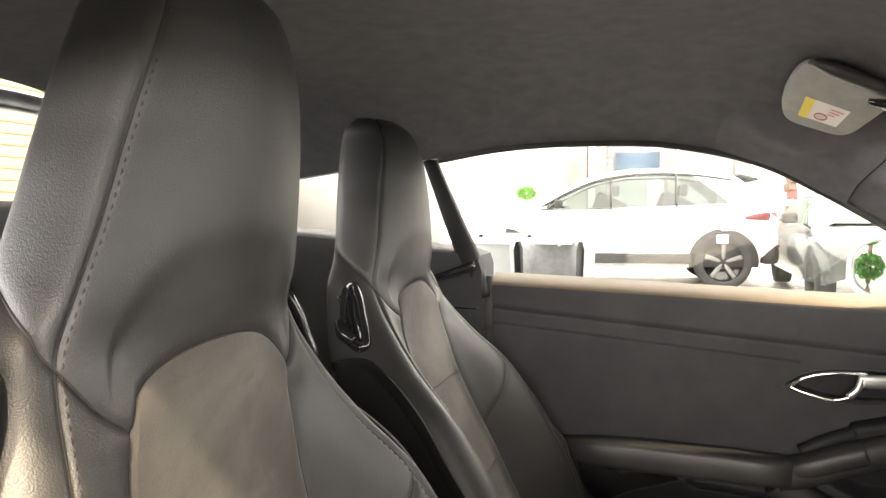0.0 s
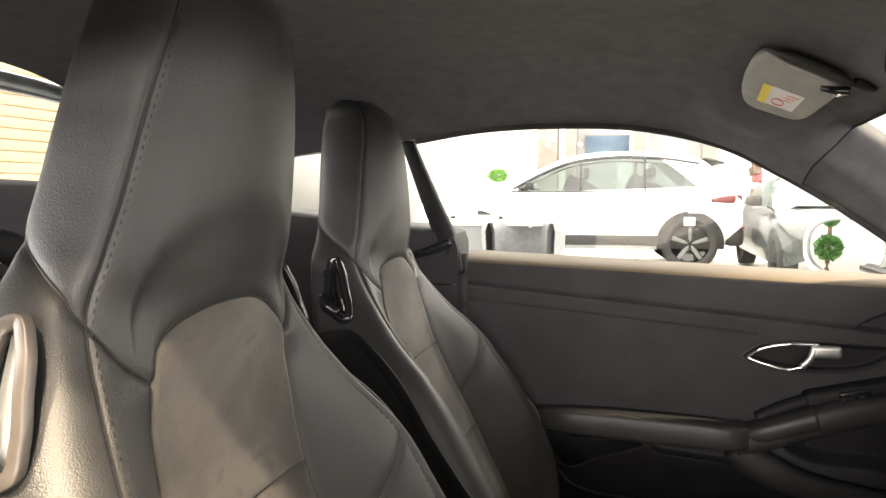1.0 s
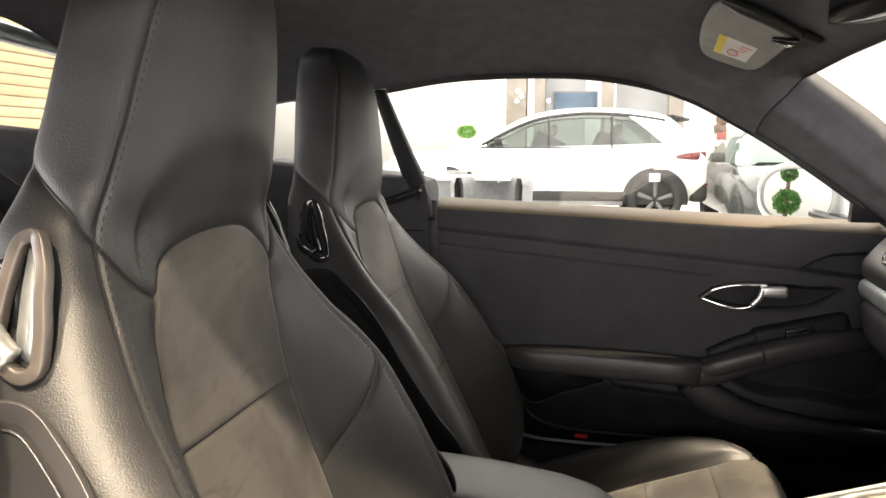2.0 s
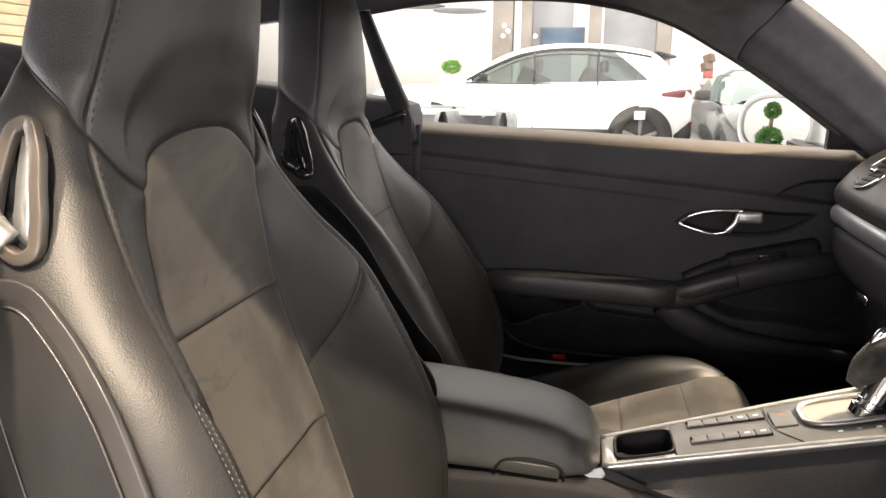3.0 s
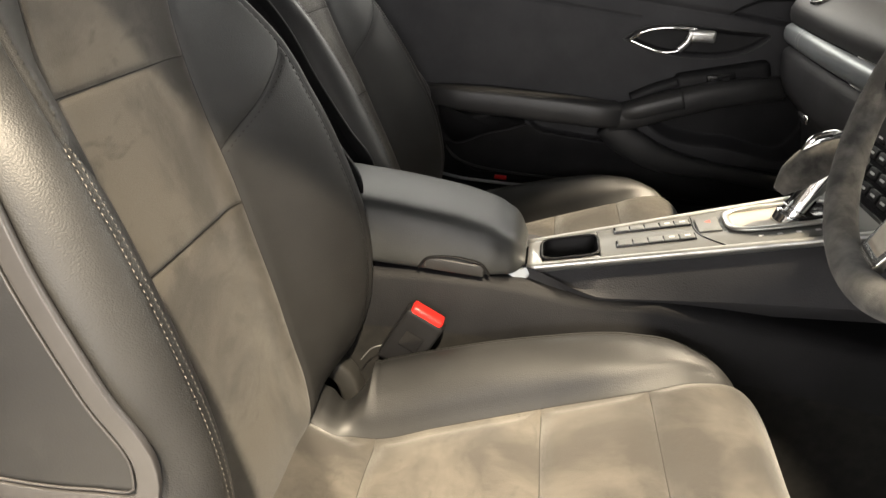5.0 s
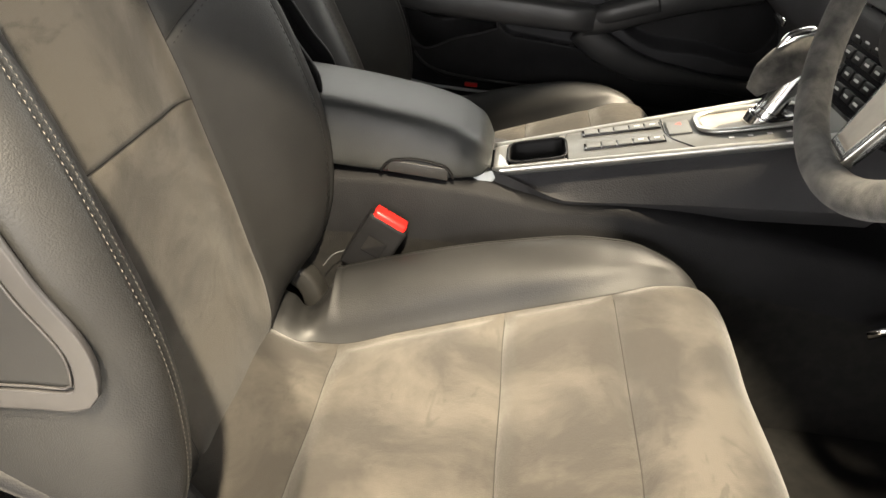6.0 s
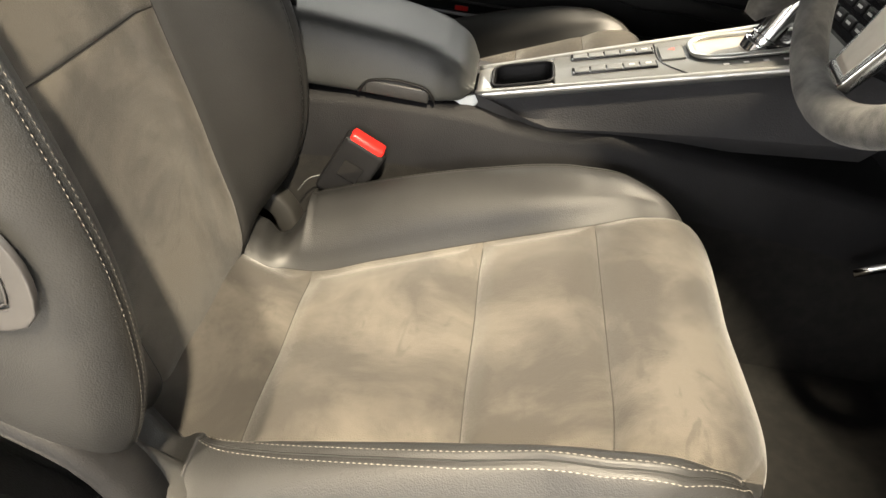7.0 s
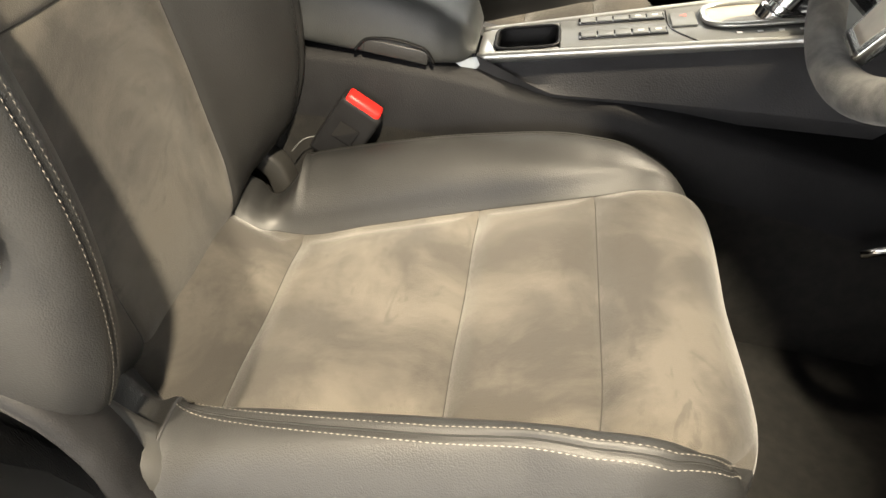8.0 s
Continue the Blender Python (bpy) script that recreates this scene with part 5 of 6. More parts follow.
# silver deck round the tray, top plate with keys, shift surround
inner0, inner1 = (lambda x: near_y(x) + 0.005), (lambda x: far_y(x) - 0.005)
part("rear_deck_plate", plate(0.546, 0.566, inner0, inner1, -0.0015, 0.006), SILVER, console, "satin silver deck plate")
part("rear_deck_plate", plate(0.566, 0.640, inner0, lambda x: -0.090, -0.0015, 0.006), SILVER, console, "satin silver deck plate")
part("rear_deck_plate", plate(0.566, 0.640, lambda x: -0.022, lambda x: max(-0.020, inner1(x)), -0.002, 0.006), ANTHRACITE, console)
soften(part("top_plate", plate(0.6405, 1.0, inner0, inner1, -0.001, 0.009), ANTHRACITE, console, "anthracite console top plate"), 30)
ring0, ring1 = ([on_top(0.602 + a, -0.056 + b, 0.0) for a, b in oval(0.037, 0.034, 28, 6)], [on_top(0.602 + a, -0.056 + b, -0.045) for a, b in oval(0.033, 0.030, 28, 6)])
part("tray", (ring0 + ring1, [(i, (i + 1) % 28, 28 + (i + 1) % 28, 28 + i) for i in range(28)] + [tuple(range(28, 56))]), PLASTIC, console, "open black tray")
part("tray_lip", tube([on_top(0.602 + a, -0.056 + b, 0.0) for a, b in oval(0.0375, 0.0345, 28, 6)], oval(0.002, 0.0018, 8), 80, closed=True), PLASTIC, console)
for row_y in (-0.066, -0.018):
    part("key_bed", rbox((0.104, 0.020, 0.003), on_top(0.7125, row_y, -0.0002), 0.001, slope), GLOSS, console, "gloss black key bed")
    for k in range(5):
        at = 0.6735 + 0.0196 * k
        key = part("key", rbox((0.0186, 0.0168, 0.004), on_top(at, row_y, 0.0008), 0.001, slope), ANTHRACITE, console, "anthracite push key")
        if k > 2:
            part("key_mark", rbox((0.007, 0.004, 0.0006), on_top(at, row_y, 0.0030), 0, slope), WHITE_MARK, key, "white key symbol", smooth=False)
hazard = part("hazard_key", rbox((0.030, 0.046, 0.003), on_top(0.783, -0.034, 0.0002), 0.003, slope), ANTHRACITE, console, "anthracite hazard key")
part("hazard_mark", ([on_top(0.779, -0.026, 0.0022), on_top(0.787, -0.031, 0.0022), on_top(0.787, -0.021, 0.0022)], [(0, 1, 2)]), RED_INK, hazard, "red triangle", smooth=False)
part("plate_joint", tube([on_top(0.792, -0.104, -0.0008), on_top(0.768, -0.060, -0.0008), on_top(0.766, 0.004, -0.0008)], oval(0.0012, 0.0012, 6), 16), GLOSS, console)
# shift gate
SX, SY = 0.872, -0.034
gate = [on_top(SX + u, SY + v, 0.003) for u, v in oval(0.066, 0.037, 28, 4.0)]
part("gate_frame", tube(gate, oval(0.005, 0.0032, 10), 70, closed=True), SILVER, console, "satin silver shift surround")
part("gate_plate", ([on_top(SX + u, SY + v, 0.0015) for u, v in oval(0.064, 0.035, 28, 4.0)], [tuple(range(28))]), GATE, console, "pale satin shift gate plate", smooth=False)
part("gate_boot", rbox((0.050, 0.050, 0.012), on_top(SX + 0.036, SY, 0.000), 0.005, slope), GLOSS, console, "black shift gate slide")
for k in range(4):
    part("gate_mark", rbox((0.006, 0.005, 0.0006), on_top(0.838 + 0.022 * k, -0.086, -0.0004), 0, slope), WHITE_MARK, console, "white gate mark", smooth=False)
# shift lever
lever = root("shift_lever", (0.885, -0.040, 0.545), "black suede shift lever with chrome stem and cap", "shift lever")
part("stem", tube([(0.880, -0.040, 0.546), (0.890, -0.040, 0.570), (0.905, -0.040, 0.606), (0.915, -0.040, 0.628)], oval(0.0165, 0.0155, 22), 24, up=(0, 1, 0), scale=(1.1, 0.95, 0.95, 1.0)), CHROME, lever, "chrome lever stem")
part("stem_collar", tube([(0.878, -0.040, 0.541), (0.881, -0.040, 0.549), (0.884, -0.040, 0.557)], oval(0.0205, 0.0195, 24), 6, up=(0, 1, 0)), CHROME, lever, "chrome stem collar")
part("grip", tube([(0.861, -0.040, 0.586), (0.870, -0.040, 0.601), (0.887, -0.040, 0.621), (0.908, -0.040, 0.637), (0.932, -0.040, 0.643), (0.955, -0.040, 0.634)], oval(0.023, 0.0195, 22), 44, up=(0, 1, 0), scale=(0.4, 0.9, 1.08, 1.1, 1.0, 0.4)), RIM_SUEDE, lever, "grey suede lever grip")
part("cap", tube([(0.876, -0.040, 0.636), (0.888, -0.040, 0.652), (0.906, -0.040, 0.661), (0.934, -0.040, 0.662)], oval(0.012, 0.005, 14), 26, up=(0, 1, 0), scale=(0.3, 1.0, 1.0, 0.5)), CHROME, lever, "chrome lever cap")
for lift in (0.012, 0.020):
    at = Vector((0.880, -0.040, 0.546)) + Vector((0.38, 0, 0.92)) * lift
    part("stem_ring", tube([tuple(at + Vector((0.92, 0, -0.38)) * (0.0178 * math.cos(a)) + Vector((0, 1, 0)) * (0.0168 * math.sin(a))) for a in np.linspace(0, 2 * math.pi, 25)[:-1]], oval(0.0012, 0.0012, 8), 40, closed=True), CHROME, lever, "chrome stem ring")

# armrest lid between the seats
lid = root("armrest", (0.40, -0.055, 0.46), "black leather armrest lid with latch over the tunnel", "armrest")
rows = []
for u, (x, zt, half, zb) in enumerate(((0.10, 0.552, 0.078, 0.47), (0.20, 0.554, 0.080, 0.466), (0.30, 0.551, 0.081, 0.463), (0.40, 0.542, 0.081, 0.460), (0.47, 0.531, 0.079, 0.458), (0.51, 0.518, 0.074, 0.459), (0.533, 0.502, 0.062, 0.461), (0.543, 0.486, 0.045, 0.465))):
    c = -0.052
    rows.append([(x, c - half * 0.90, zb), (x, c - half - 0.004, zb + 0.006), (x, c - half - 0.004, zb + (zt - zb) * 0.40), (x, c - half * 0.97, zt - 0.018), (x, c - half * 0.82, zt - 0.004), (x, c - half * 0.4, zt), (x, c + half * 0.4, zt), (x, c + half * 0.82, zt - 0.004), (x, c + half * 0.97, zt - 0.018), (x, c + half + 0.004, zb + (zt - zb) * 0.4), (x, c + half + 0.004, zb + 0.006), (x, c + half * 0.9, zb)])
rows = np.array(rows)
fine = []
for x in np.r_[np.linspace(0.10, 0.47, 30), np.linspace(0.47, 0.543, 26)[1:]]:
    ring = np.array([hermite(rows[:, 0, 0], rows[:, k], [x])[0] for k in range(12)])
    fine.append(hermite(np.arange(12), ring, np.linspace(0, 11, 45)))
verts, faces = sheet(np.array(fine))
n = 45
verts = [tuple(v) for v in verts]
faces += [tuple(range(len(verts) - n, len(verts)))]
part("lid_pad", (verts, faces), LID_SHEEN, lid, "black leather lid with window sheen in its colour")
part("latch_frame", tube([(0.404, -0.1380, 0.464), (0.416, -0.1380, 0.479), (0.432, -0.1380, 0.483), (0.470, -0.1380, 0.482), (0.488, -0.1380, 0.477), (0.498, -0.1380, 0.464)], oval(0.0024, 0.0020, 8), 50), SHELL, lid, "black latch frame")
part("latch", rbox((0.078, 0.004, 0.017), (0.452, -0.1372, 0.4705), 0.003, Matrix.Rotation(radians(3), 4, "Y")), PADDED, lid, "dark latch key")

# ---------- seat belt buckle ----------
buckle = root("belt_buckle", (0.40, -0.165, 0.34), "black seat belt buckle with red release button", "belt buckle")
axis = Vector((-0.46, 0, -0.89)).normalized()
topc = Vector((0.4255, -0.163, 0.412))
across = Vector((0.89, 0, -0.46))
turn = Matrix((across, Vector((0, 1, 0)), -axis)).transposed().to_4x4()
part("buckle_body", rbox((0.056, 0.024, 0.088), tuple(topc + axis * 0.048), 0.007, turn, 3), PLASTIC, buckle, "black buckle body")
part("release_button", rbox((0.046, 0.021, 0.017), tuple(topc + axis * 0.006), 0.004, turn, 2), RED, buckle, "red release button")
part("sticker", rbox((0.026, 0.001, 0.024), tuple(topc + axis * 0.044 + Vector((0, -0.0136, 0))), 0, turn), GLOSS, buckle, "dark printed sticker", smooth=False)
part("stalk", tube([tuple(topc + axis * 0.085), tuple(topc + axis * 0.11), tuple(topc + axis * 0.16)], oval(0.013, 0.008, 12), 12, up=(0, 1, 0)), PLASTIC, buckle, "black buckle stalk")
copy_thing(buckle, pose(0.33, 0.14, 0.30))

# ---------- dashboard ----------
dash = root("dashboard", (1.15, 0.0, 0.30), "black dashboard with silver strip, round vent and centre stack", "dashboard")
PROFILE = [(1.55, 0.84), (1.35, 0.868), (1.18, 0.872), (1.10, 0.860), (1.045, 0.832), (1.005, 0.793), (0.985, 0.758), (0.991, 0.737)]
LOWER = [(1.000, 0.690), (0.991, 0.684), (0.990, 0.662), (0.996, 0.632), (1.008, 0.605), (1.05, 0.56), (1.08, 0.45), (1.14, 0.33)]


def dash_sheet(profile, n, y0, y1, push=0.0):
    line = smooth_path([(x, 0, z) for x, z in profile], n)
    rows = []
    for y in np.linspace(y0, y1, 50):
        bow = 0.03 * (y / 0.65) ** 2
        end = max(0, abs(y) - 0.60) / 0.06
        rows.append([(p[0] + bow + push + 0.05 * end**2, y, p[2] - 0.01 * end**2) for p in line])
    return sheet(np.array(rows))


part("dash_pad", dash_sheet(PROFILE, 50, -0.68, 0.66), LEATHER, dash, "black leather dash pad")
part("dash_strip", dash_sheet([(0.994, 0.734), (0.986, 0.728), (0.987, 0.702), (0.994, 0.695)], 14, -0.68, 0.658), DASH_STRIP, dash, "satin grey dash strip")
part("glove_box", dash_sheet(LOWER, 40, -0.68, 0.655), SOFT, dash, "black glove box front")
part("glove_latch", rbox((0.006, 0.050, 0.014), (1.004, 0.36, 0.600), 0.003), CHROME, dash, "small chrome latch")
for y in (0.465, 0.487):
    part("strip_joint", dash_sheet([(0.994, 0.734), (0.986, 0.728), (0.987, 0.702), (0.994, 0.695)], 14, y, y + 0.0022, -0.0014), WHITE_MARK, dash, "silver joint line")
# vent: an oval frame with slats on the shoulder of the dash
vc = Vector((1.044, 0.475, 0.808))
vnorm = Vector((-0.72, 0.10, 0.69)).normalized()
va = Vector((0, 1, 0)).cross(vnorm).normalized()
vb = vnorm.cross(va)
ringv = [tuple(vc + va * a + vb * b + vnorm * 0.006) for a, b in oval(0.042, 0.060, 30, 2.2)]
vent = part("vent_frame", tube(ringv, oval(0.003, 0.004, 10), 60, up=tuple(vnorm), closed=True), CHROME, dash, "chrome vent ring")
part("vent_hole", ([tuple(vc + va * a + vb * b + vnorm * 0.003) for a, b in oval(0.040, 0.058, 30, 2.2)], [tuple(range(30))]), GLOSS, vent, "dark vent mouth", smooth=False)
for k in range(6):
    a = -0.030 + 0.012 * k
    half = 0.056 * math.sqrt(max(0.1, 1 - (a / 0.042) ** 2))
    part("vent_slat", tube([tuple(vc + va * a + vb * (-half) + vnorm * 0.006), tuple(vc + va * a + vnorm * 0.008), tuple(vc + va * a + vb * half + vnorm * 0.006)], oval(0.004, 0.0016, 8), 10, up=tuple(vnorm)), PLASTIC, vent)
part("vent_knob", rbox((0.010, 0.020, 0.010), tuple(vc + vnorm * 0.012), 0.003), CHROME, vent)
# centre stack with keys
s0, s1 = Vector((0.985, -0.046, 0.575)), Vector((1.035, -0.046, 0.745))
up_ = (s1 - s0).normalized()
out = Vector((0, -1, 0)).cross(up_).normalized()
out = -out if out.x > 0 else out
tm = Matrix((out, Vector((0, 1, 0)), up_)).transposed().to_4x4()
part("stack_face", rbox((0.05, 0.190, 0.20), tuple((s0 + s1) / 2 - out * 0.012), 0.010, tm, 3), GLOSS, dash, "gloss black centre stack")
for r in range(6):
    for k in range(5):
        at = s0 + up_ * (0.016 + 0.021 * r) + Vector((0, -0.064 + 0.032 * k, 0)) + out * 0.014
        key = part("stack_key", rbox((0.006, 0.027, 0.014), tuple(at), 0.002, tm), PLASTIC, dash, "black stack key")
        part("key_mark", rbox((0.0008, 0.012, 0.003), tuple(at + out * 0.0034), 0, tm), WHITE_MARK, key, smooth=False)
part("stack_knob", tube([tuple(s0 + up_ * 0.125 + Vector((0, -0.075, 0)) + out * 0.012), tuple(s0 + up_ * 0.125 + Vector((0, -0.075, 0)) + out * 0.034)], oval(0.011, 0.011, 18), 6), SILVER, dash, "silver stack knob")

# ---------- steering wheel ----------
wheel = root("steering_wheel", (0.88, -0.37, 0.78), "grey suede steering wheel with silver spokes", "steering wheel")
WC, tl = Vector((0.888, -0.372, 0.782)), radians(17)
wd, wy, wn = Vector((-math.sin(tl), 0, -math.cos(tl))), Vector((0, 1, 0)), Vector((-math.cos(tl), 0, math.sin(tl)))
R = 0.176
part("rim", tube([tuple(WC + wd * (R * math.cos(a)) + wy * (R * math.sin(a))) for a in np.linspace(0, 2 * math.pi, 49)[:-1]], oval(0.0165, 0.0155, 20), 120, up=tuple(wn), closed=True), RIM_SUEDE, wheel, "grey suede rim")
a1, a0 = WC + wd * 0.154 + wy * 0.000 + wn * 0.004, WC + wd * 0.072 - wy * 0.012 - wn * 0.010
spoke = part("spoke", tube([tuple(a0), tuple(a0.lerp(a1, 0.5)), tuple(a1)], oval(0.024, 0.008, 24, 7), 16, up=tuple(wn), scale=(1.3, 1.0, 0.8)), SPOKE, wheel, "bright metal spoke")
part("spoke_inlay", tube([tuple(a0.lerp(a1, 0.1) + wn * 0.007), tuple(a0.lerp(a1, 0.5) + wn * 0.006), tuple(a0.lerp(a1, 0.88) + wn * 0.005)], oval(0.018, 0.003, 20, 7), 12, up=tuple(wn), scale=(1.3, 1.0, 0.78)), GATE, spoke, "satin champagne spoke inlay")
for sgn in (1, -1):
    b1 = WC + wy * (sgn * 0.165)
    part("side_spoke", tube([tuple(WC + wy * (sgn * 0.07)), tuple(WC + wy * (sgn * 0.12)), tuple(b1)], oval(0.028, 0.008, 14, 3), 12, up=tuple(wn)), LEATHER, wheel, "black side spoke")
rows = [[tuple(WC + wd * (u * r) + wy * (v * r) + wn * o) for u, v in oval(1, 1, 32, 2.6)] for r, o in ((0.092, -0.05), (0.09, -0.012), (0.082, 0.004), (0.05, 0.012), (0.004, 0.014))]
part("airbag_cover", ([v for r in rows for v in r], grid_faces(5, 32, True)), LEATHER, wheel, "black airbag cover")
part("column", tube([tuple(WC - wn * 0.04), tuple(WC - wn * 0.12), tuple(WC - wn * 0.25)], oval(0.05, 0.05, 18, 3), 8), PLASTIC, wheel, "black column shroud")

# ---------- the showroom ----------
def block(name, size, at, mat, label, category, kind="", bevel=0.004, turn=None):
    return tagged(part(name, rbox(size, (0, 0, 0), bevel, turn), mat, None), label, category, "", kind), at


def put(pair):
    ob, at = pair
    ob.location = at
    return ob


put(block("floor", (24, 32, 0.2), (0, 4, -0.1), FLOOR, "glossy white tiled showroom floor", "floor", "structure", 0))
put(block("ceiling", (24, 18.5, 0.2), (0, 10.75, 4.6), WALL, "white showroom ceiling", "ceiling", "structure", 0))
# unseen dark field, added to cut the bounce from above onto the seat
put(block("ceiling_light_damper", (24, 13.5, 0.2), (0, -5.25, 4.6), CHARCOAL, "unseen charcoal ceiling added to cut light from above", "ceiling", "structure", 0))
put(block("wall_north", (24, 0.2, 4.5), (0, 19.5, 2.25), WALL, "white showroom wall", "wall", "structure", 0))
put(block("wall_south", (24, 0.2, 4.5), (0, -11.5, 2.25), TAUPE, "taupe showroom wall", "wall", "structure", 0))
put(block("wall_east", (0.2, 31, 4.5), (11.5, 4, 2.25), WALL, "white showroom wall", "wall", "structure", 0))
put(block("wall_west", (0.2, 31, 4.5), (-11.5, 4, 2.25), WALL, "white showroom wall", "wall", "structure", 0))
# shuttered wall behind the car
shutter = put(block("shutter_wall", (0.08, 3.6, 3.2), (-6.0, 6.9, 1.6), SAND, "beige shutter with fine horizontal slats", "shutter", "structure"))
for k in range(26):
    ob = part("slat", rbox((0.02, 3.6, 0.105), (0, 0, 0), 0.008), SAND, None)
    ob.parent, ob.location = shutter, (0.05, 0, -1.55 + 0.12 * k)
# far wall: columns, panels and a picture
for x, w in ((-1.25, 0.42), (-0.75, 0.22), (0.66, 0.26), (2.05, 0.30)):
    put(block("column", (w, 0.4, 4.4), (x, 15.4, 2.2), TAUPE, "taupe clad column", "column", "structure"))
put(block("wall_panel", (1.1, 0.08, 2.9), (-0.35, 15.9, 2.0), GREYWALL, "pale grey wall panel", "panel", "structure"))
put(block("wall_panel", (1.2, 0.08, 2.9), (1.45, 15.9, 2.0), GREYWALL, "pale grey wall panel", "panel", "structure"))
picture = root("picture", (0.0, 15.8, 1.95), "large blue landscape picture in a thin frame", "picture")
part("canvas", rbox((0.90, 0.03, 0.42), (-0.02, 15.80, 1.98), 0.004), BLUE, picture, "blue canvas")
part("picture_frame", rbox((0.96, 0.02, 0.48), (-0.02, 15.83, 1.98), 0.004), TAUPE, picture)

# the parked white suv, built along its own x (front at -x) and then turned
suv = root("suv", (0, 0, 0), "white five-door suv with dark glass and black wheels", "car")
PROF = [(-2.32, 0.50, 0.80), (-2.2, 0.38, 0.90), (-1.6, 0.30, 1.00), (-1.0, 0.30, 1.05), (0.0, 0.30, 1.06), (1.0, 0.30, 1.09), (1.68, 0.32, 1.10), (1.95, 0.38, 1.06), (2.06, 0.50, 0.92)]
rows = []
for x, z0, z1 in PROF:
    w = 0.93 - 0.10 * (abs(x) / 2.33) ** 4
    rows.append([(x, s * b, z) for s, b, z in ((-1, w * 0.9, z0), (-1, w, z0 + 0.12), (-1, w, z1 - 0.22), (-1, w * 0.985, z1 - 0.05), (-1, w * 0.93, z1), (1, w * 0.93, z1), (1, w * 0.985, z1 - 0.05), (1, w, z1 - 0.22), (1, w, z0 + 0.12), (1, w * 0.9, z0))])
rows = np.array(rows)
fine = np.array([[hermite(rows[:, 0, 0], rows[:, k], [x])[0] for k in range(10)] for x in np.linspace(-2.32, 2.06, 60)])
v, f = sheet(fine)
f += [tuple(range(10)), tuple(range(len(v) - 10, len(v)))]
soften(part("body", (list(map(tuple, v)), f), PAINT, suv, "white painted body"), 50)
ROOF = [(-1.12, 1.06, 0.0), (-0.75, 1.27, 0.05), (-0.35, 1.47, 0.12), (0.0, 1.56, 0.15), (0.6, 1.60, 0.16), (1.2, 1.56, 0.16), (1.64, 1.44, 0.15), (1.90, 1.16, 0.05), (1.98, 1.08, 0.0)]
rows = np.array([[(x, s * b, z) for s, b, z in ((-1, 0.88, 1.04), (-1, 0.88 - 0.9 * d, max(1.045, z - 0.09)), (-1, 0.82 - d, z - 0.02), (-1, 0.6 - d, z), (1, 0.6 - d, z), (1, 0.82 - d, z - 0.02), (1, 0.88 - 0.9 * d, max(1.045, z - 0.09)), (1, 0.88, 1.04))] for x, z, d in ROOF])
fine = np.array([[hermite(rows[:, 0, 0], rows[:, k], [x])[0] for k in range(8)] for x in np.linspace(-1.12, 1.98, 50)])
v, f = sheet(fine)
spans = np.linspace(-1.12, 1.98, 50)
f = [q for q in f if not (q[0] % 8 in (0, 6) and -0.92 < spans[q[0] // 8] < 1.50)]
soften(part("roof", (v, f), PAINT, suv, "white roof and pillars"), 50)


def roof_at(x):
    zr, d = (float(hermite([r[0] for r in ROOF], [r[k] for r in ROOF], [x])[0, 0]) for k in (1, 2))
    return 0.88 - 0.9 * d, max(1.045, zr - 0.09)


for s in (-1, 1):
    for name, x0, x1 in (("front_window", -0.95, -0.02), ("rear_window", -0.02, 0.82), ("quarter_window", 0.82, 1.55)):
        rows = [[(x, s * (0.87 + (roof_at(x)[0] - 0.87) * k), 1.04 + (roof_at(x)[1] - 1.04) * k) for k in (0, 0.5, 1)] for x in np.linspace(x0, x1, 10)]
        part(name, sheet(np.array(rows)), TINTED, suv, "tinted window").visible_shadow = False
    for x, w in ((-0.02, 0.035), (0.82, 0.04)):
        y1, z1 = roof_at(x)
        part("window_post", tube([(x, s * 0.885, 1.02), (x, s * (0.5 * (0.885 + y1) + 0.004), 0.5 * (1.02 + z1)), (x, s * (y1 + 0.004), z1 + 0.01)], oval(w, 0.012, 8, 4), 6, up=(1, 0, 0)), GLOSS, suv, "black window post")
    part("window_line", tube([(x, s * (roof_at(x)[0] + 0.008), roof_at(x)[1] - 0.004) for x in (-0.93, -0.6, -0.2, 0.3, 0.8, 1.2, 1.52)], oval(0.008, 0.022, 8), 30), GLOSS, suv, "black window edge")
    part("window_base", tube([(x, s * 0.884, 1.045) for x in (-0.95, 0, 0.8, 1.5)], oval(0.008, 0.012, 8), 12), GLOSS, suv, "black window base strip")
    part("rear_quarter", sheet(np.array([[(x, s * (0.888 + (roof_at(x)[0] - 0.88) * k), 1.04 + (roof_at(x)[1] - 1.04) * k) for k in np.linspace(k0, 1, 5)] for x, k0 in ((1.02, 0.98), (1.15, 0.80), (1.3, 0.56), (1.45, 0.26), (1.56, 0.0))])), PAINT, suv, "white rear quarter")
for y in (-0.38, 0.38):
    for x in (-0.05, 0.85):
        part("seat_back", tube([(x - 0.08, y, 0.80), (x, y, 1.05), (x + 0.07, y, 1.20)], oval(0.06, 0.22, 14, 3), 10, up=(1, 0, 0)), RUBBER, suv, "dark seat back")
        part("head_restraint", rbox((0.09, 0.24, 0.16), (x + 0.10, y, 1.30), 0.04, seg=3), RUBBER, suv, "dark head restraint")
part("dash", rbox((0.35, 1.5, 0.16), (-0.80, 0, 1.02), 0.05), RUBBER, suv, "dark dashboard")
part("spoiler", rbox((0.26, 1.2, 0.03), (1.74, 0, 1.46), 0.01, Matrix.Rotation(radians(14), 4, "Y")), RUBBER, suv, "dark roof spoiler")
